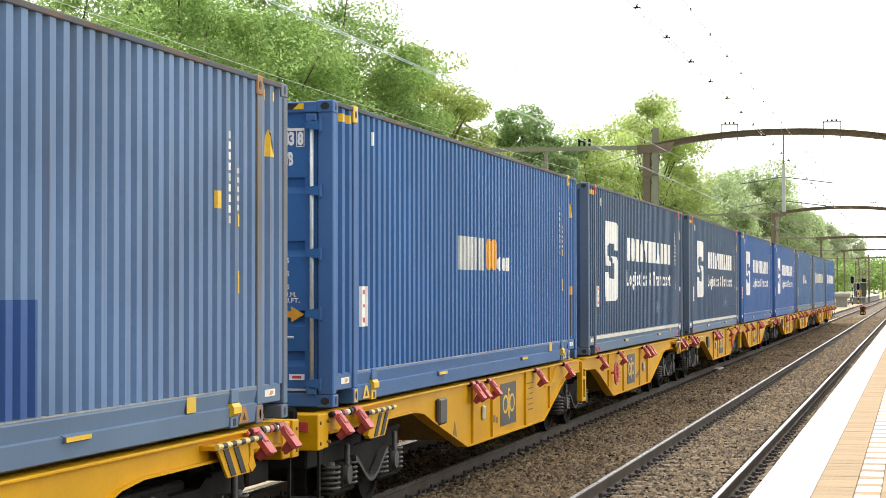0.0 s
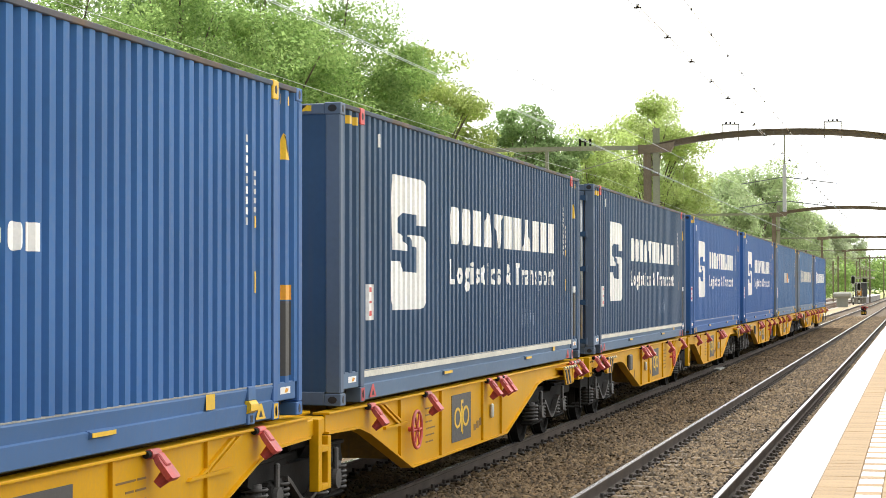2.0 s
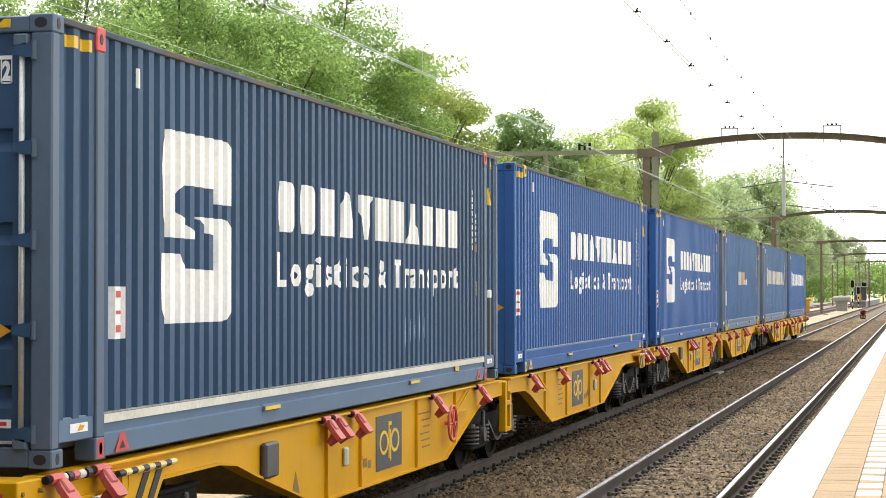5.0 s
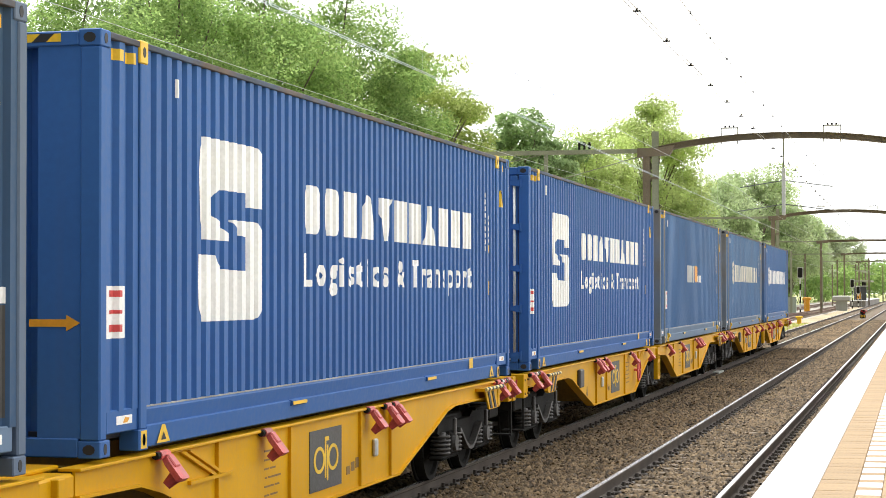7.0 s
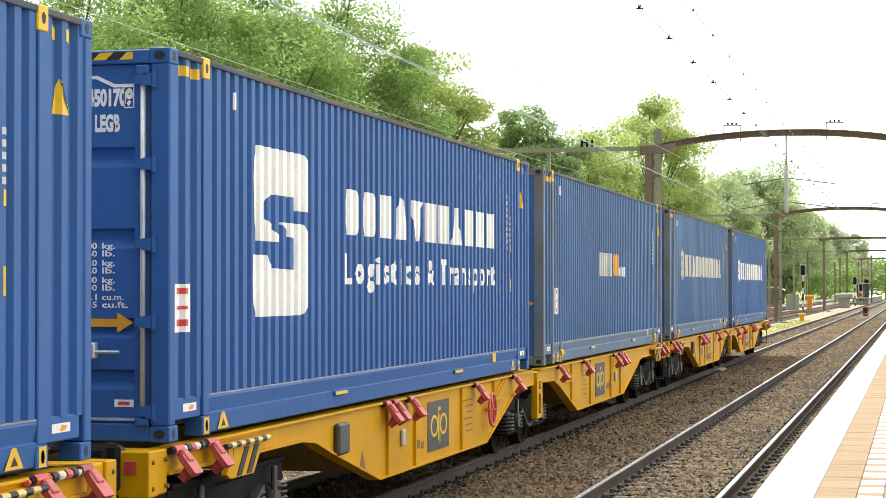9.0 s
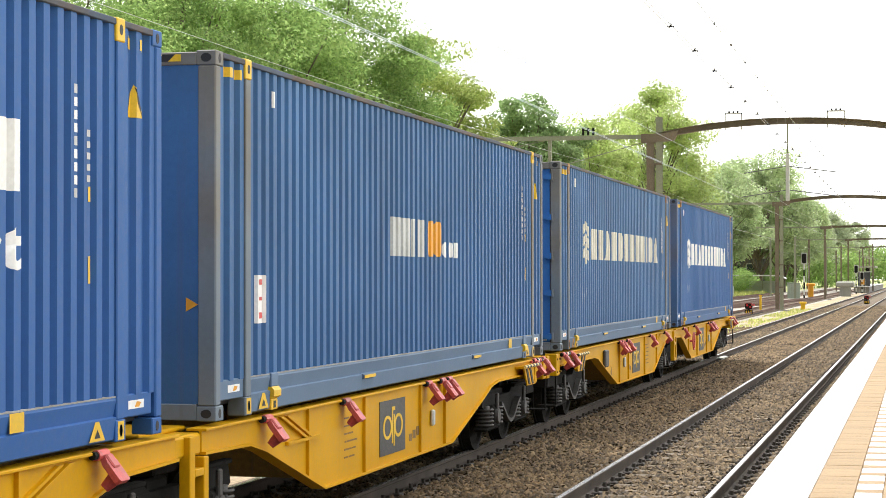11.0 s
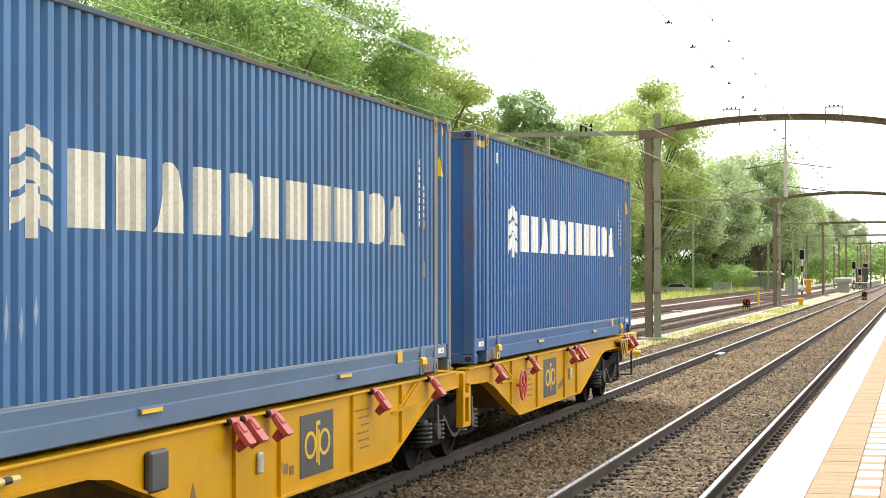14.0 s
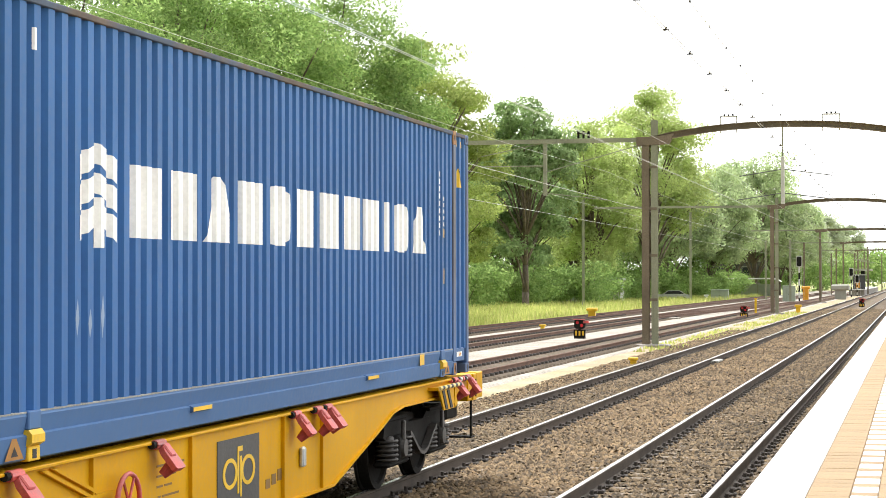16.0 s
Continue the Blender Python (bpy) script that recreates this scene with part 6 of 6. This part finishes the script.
LOAD = [
    ("faded blue corrugated container with a fresh paint patch", FADED, FRAME_OLD, -120.07, None, art_old, RUST_MARK, SLATE_RAIL),
    ("blue corrugated container with silver and orange name blocks", BLUE_MID, FRAME_BLUE, -104.98, ("972783 8", "LEGB", False), art_unit, YELLOW_SIGN, RAIL_BLUE),
    ("navy corrugated container with a large white logo", NAVY, FRAME_NAVY, -90.07, None, art_blue_s(WHITE), RED_SIGN, SLATE_RAIL),
    ("navy corrugated container with white logo and door end", NAVY, FRAME_NAVY, -74.92, ("0066 2", "GB", False), art_blue_s(WHITE), RED_SIGN, SLATE_RAIL),
    ("bright blue corrugated container with a large white logo", BLUE, BLUE, -60.08, None, art_blue_s(WHITE), YELLOW_SIGN, None),
    ("bright blue corrugated container with white logo and door end", BLUE, BLUE, -44.97, ("4501709", "LEGB", False), art_blue_s(WHITE), YELLOW_SIGN, None),
    ("worn blue corrugated container with small name blocks", BLUE_DULL, FRAME_WORN, -30.13, None, art_unit, YELLOW_SIGN, SLATE_RAIL),
    ("worn blue corrugated container with cream name and door end", BLUE_GREY, FRAME_WORN, -14.97, ("561100 7", "LEG1", True), art_tree(CREAM), RUST_MARK, SLATE_RAIL),
    ("blue corrugated container with white tree logo and name", BLUE_MID, FRAME_RUST, 0.0, None, art_tree(WHITE), RUST_MARK, RAIL_BLUE),
]
CARGO = [(make_container(a, b, c, d, e, f, g, h, FRAME_BLUE if b is BLUE_GREY else None), d) for a, b, c, d, e, f, g, h in LOAD]


def head_at(t):
    """Where the last container begins along the track, t seconds into the clip."""
    return 9.906 + 6.945 * (16 - t) + 0.0309 * max(0.0, 7.5 - t) ** 2


def motions():
    times = [0.5 * k for k in range(33)]
    for ob, y in WAGONS:
        walk(ob, [(t, pose(TRAIN_X, y + head_at(t), 0)) for t in times])
    for ob, y in CARGO:
        walk(ob, [(t, pose(TRAIN_X, y + head_at(t), 1.166)) for t in times])
    turns = [k / 15 for k in range(241)]
    for wagon, _ in WAGONS:
        for ob in wagon.children_recursive:
            if ob.name.split(".")[0] == "wheelset":
                p = ob.location.copy()
                walk(ob, [(t, pose(p.x, p.y, p.z, math.degrees((head_at(0) - head_at(t)) / WHEEL_R), 0, 0)) for t in turns])


motions()
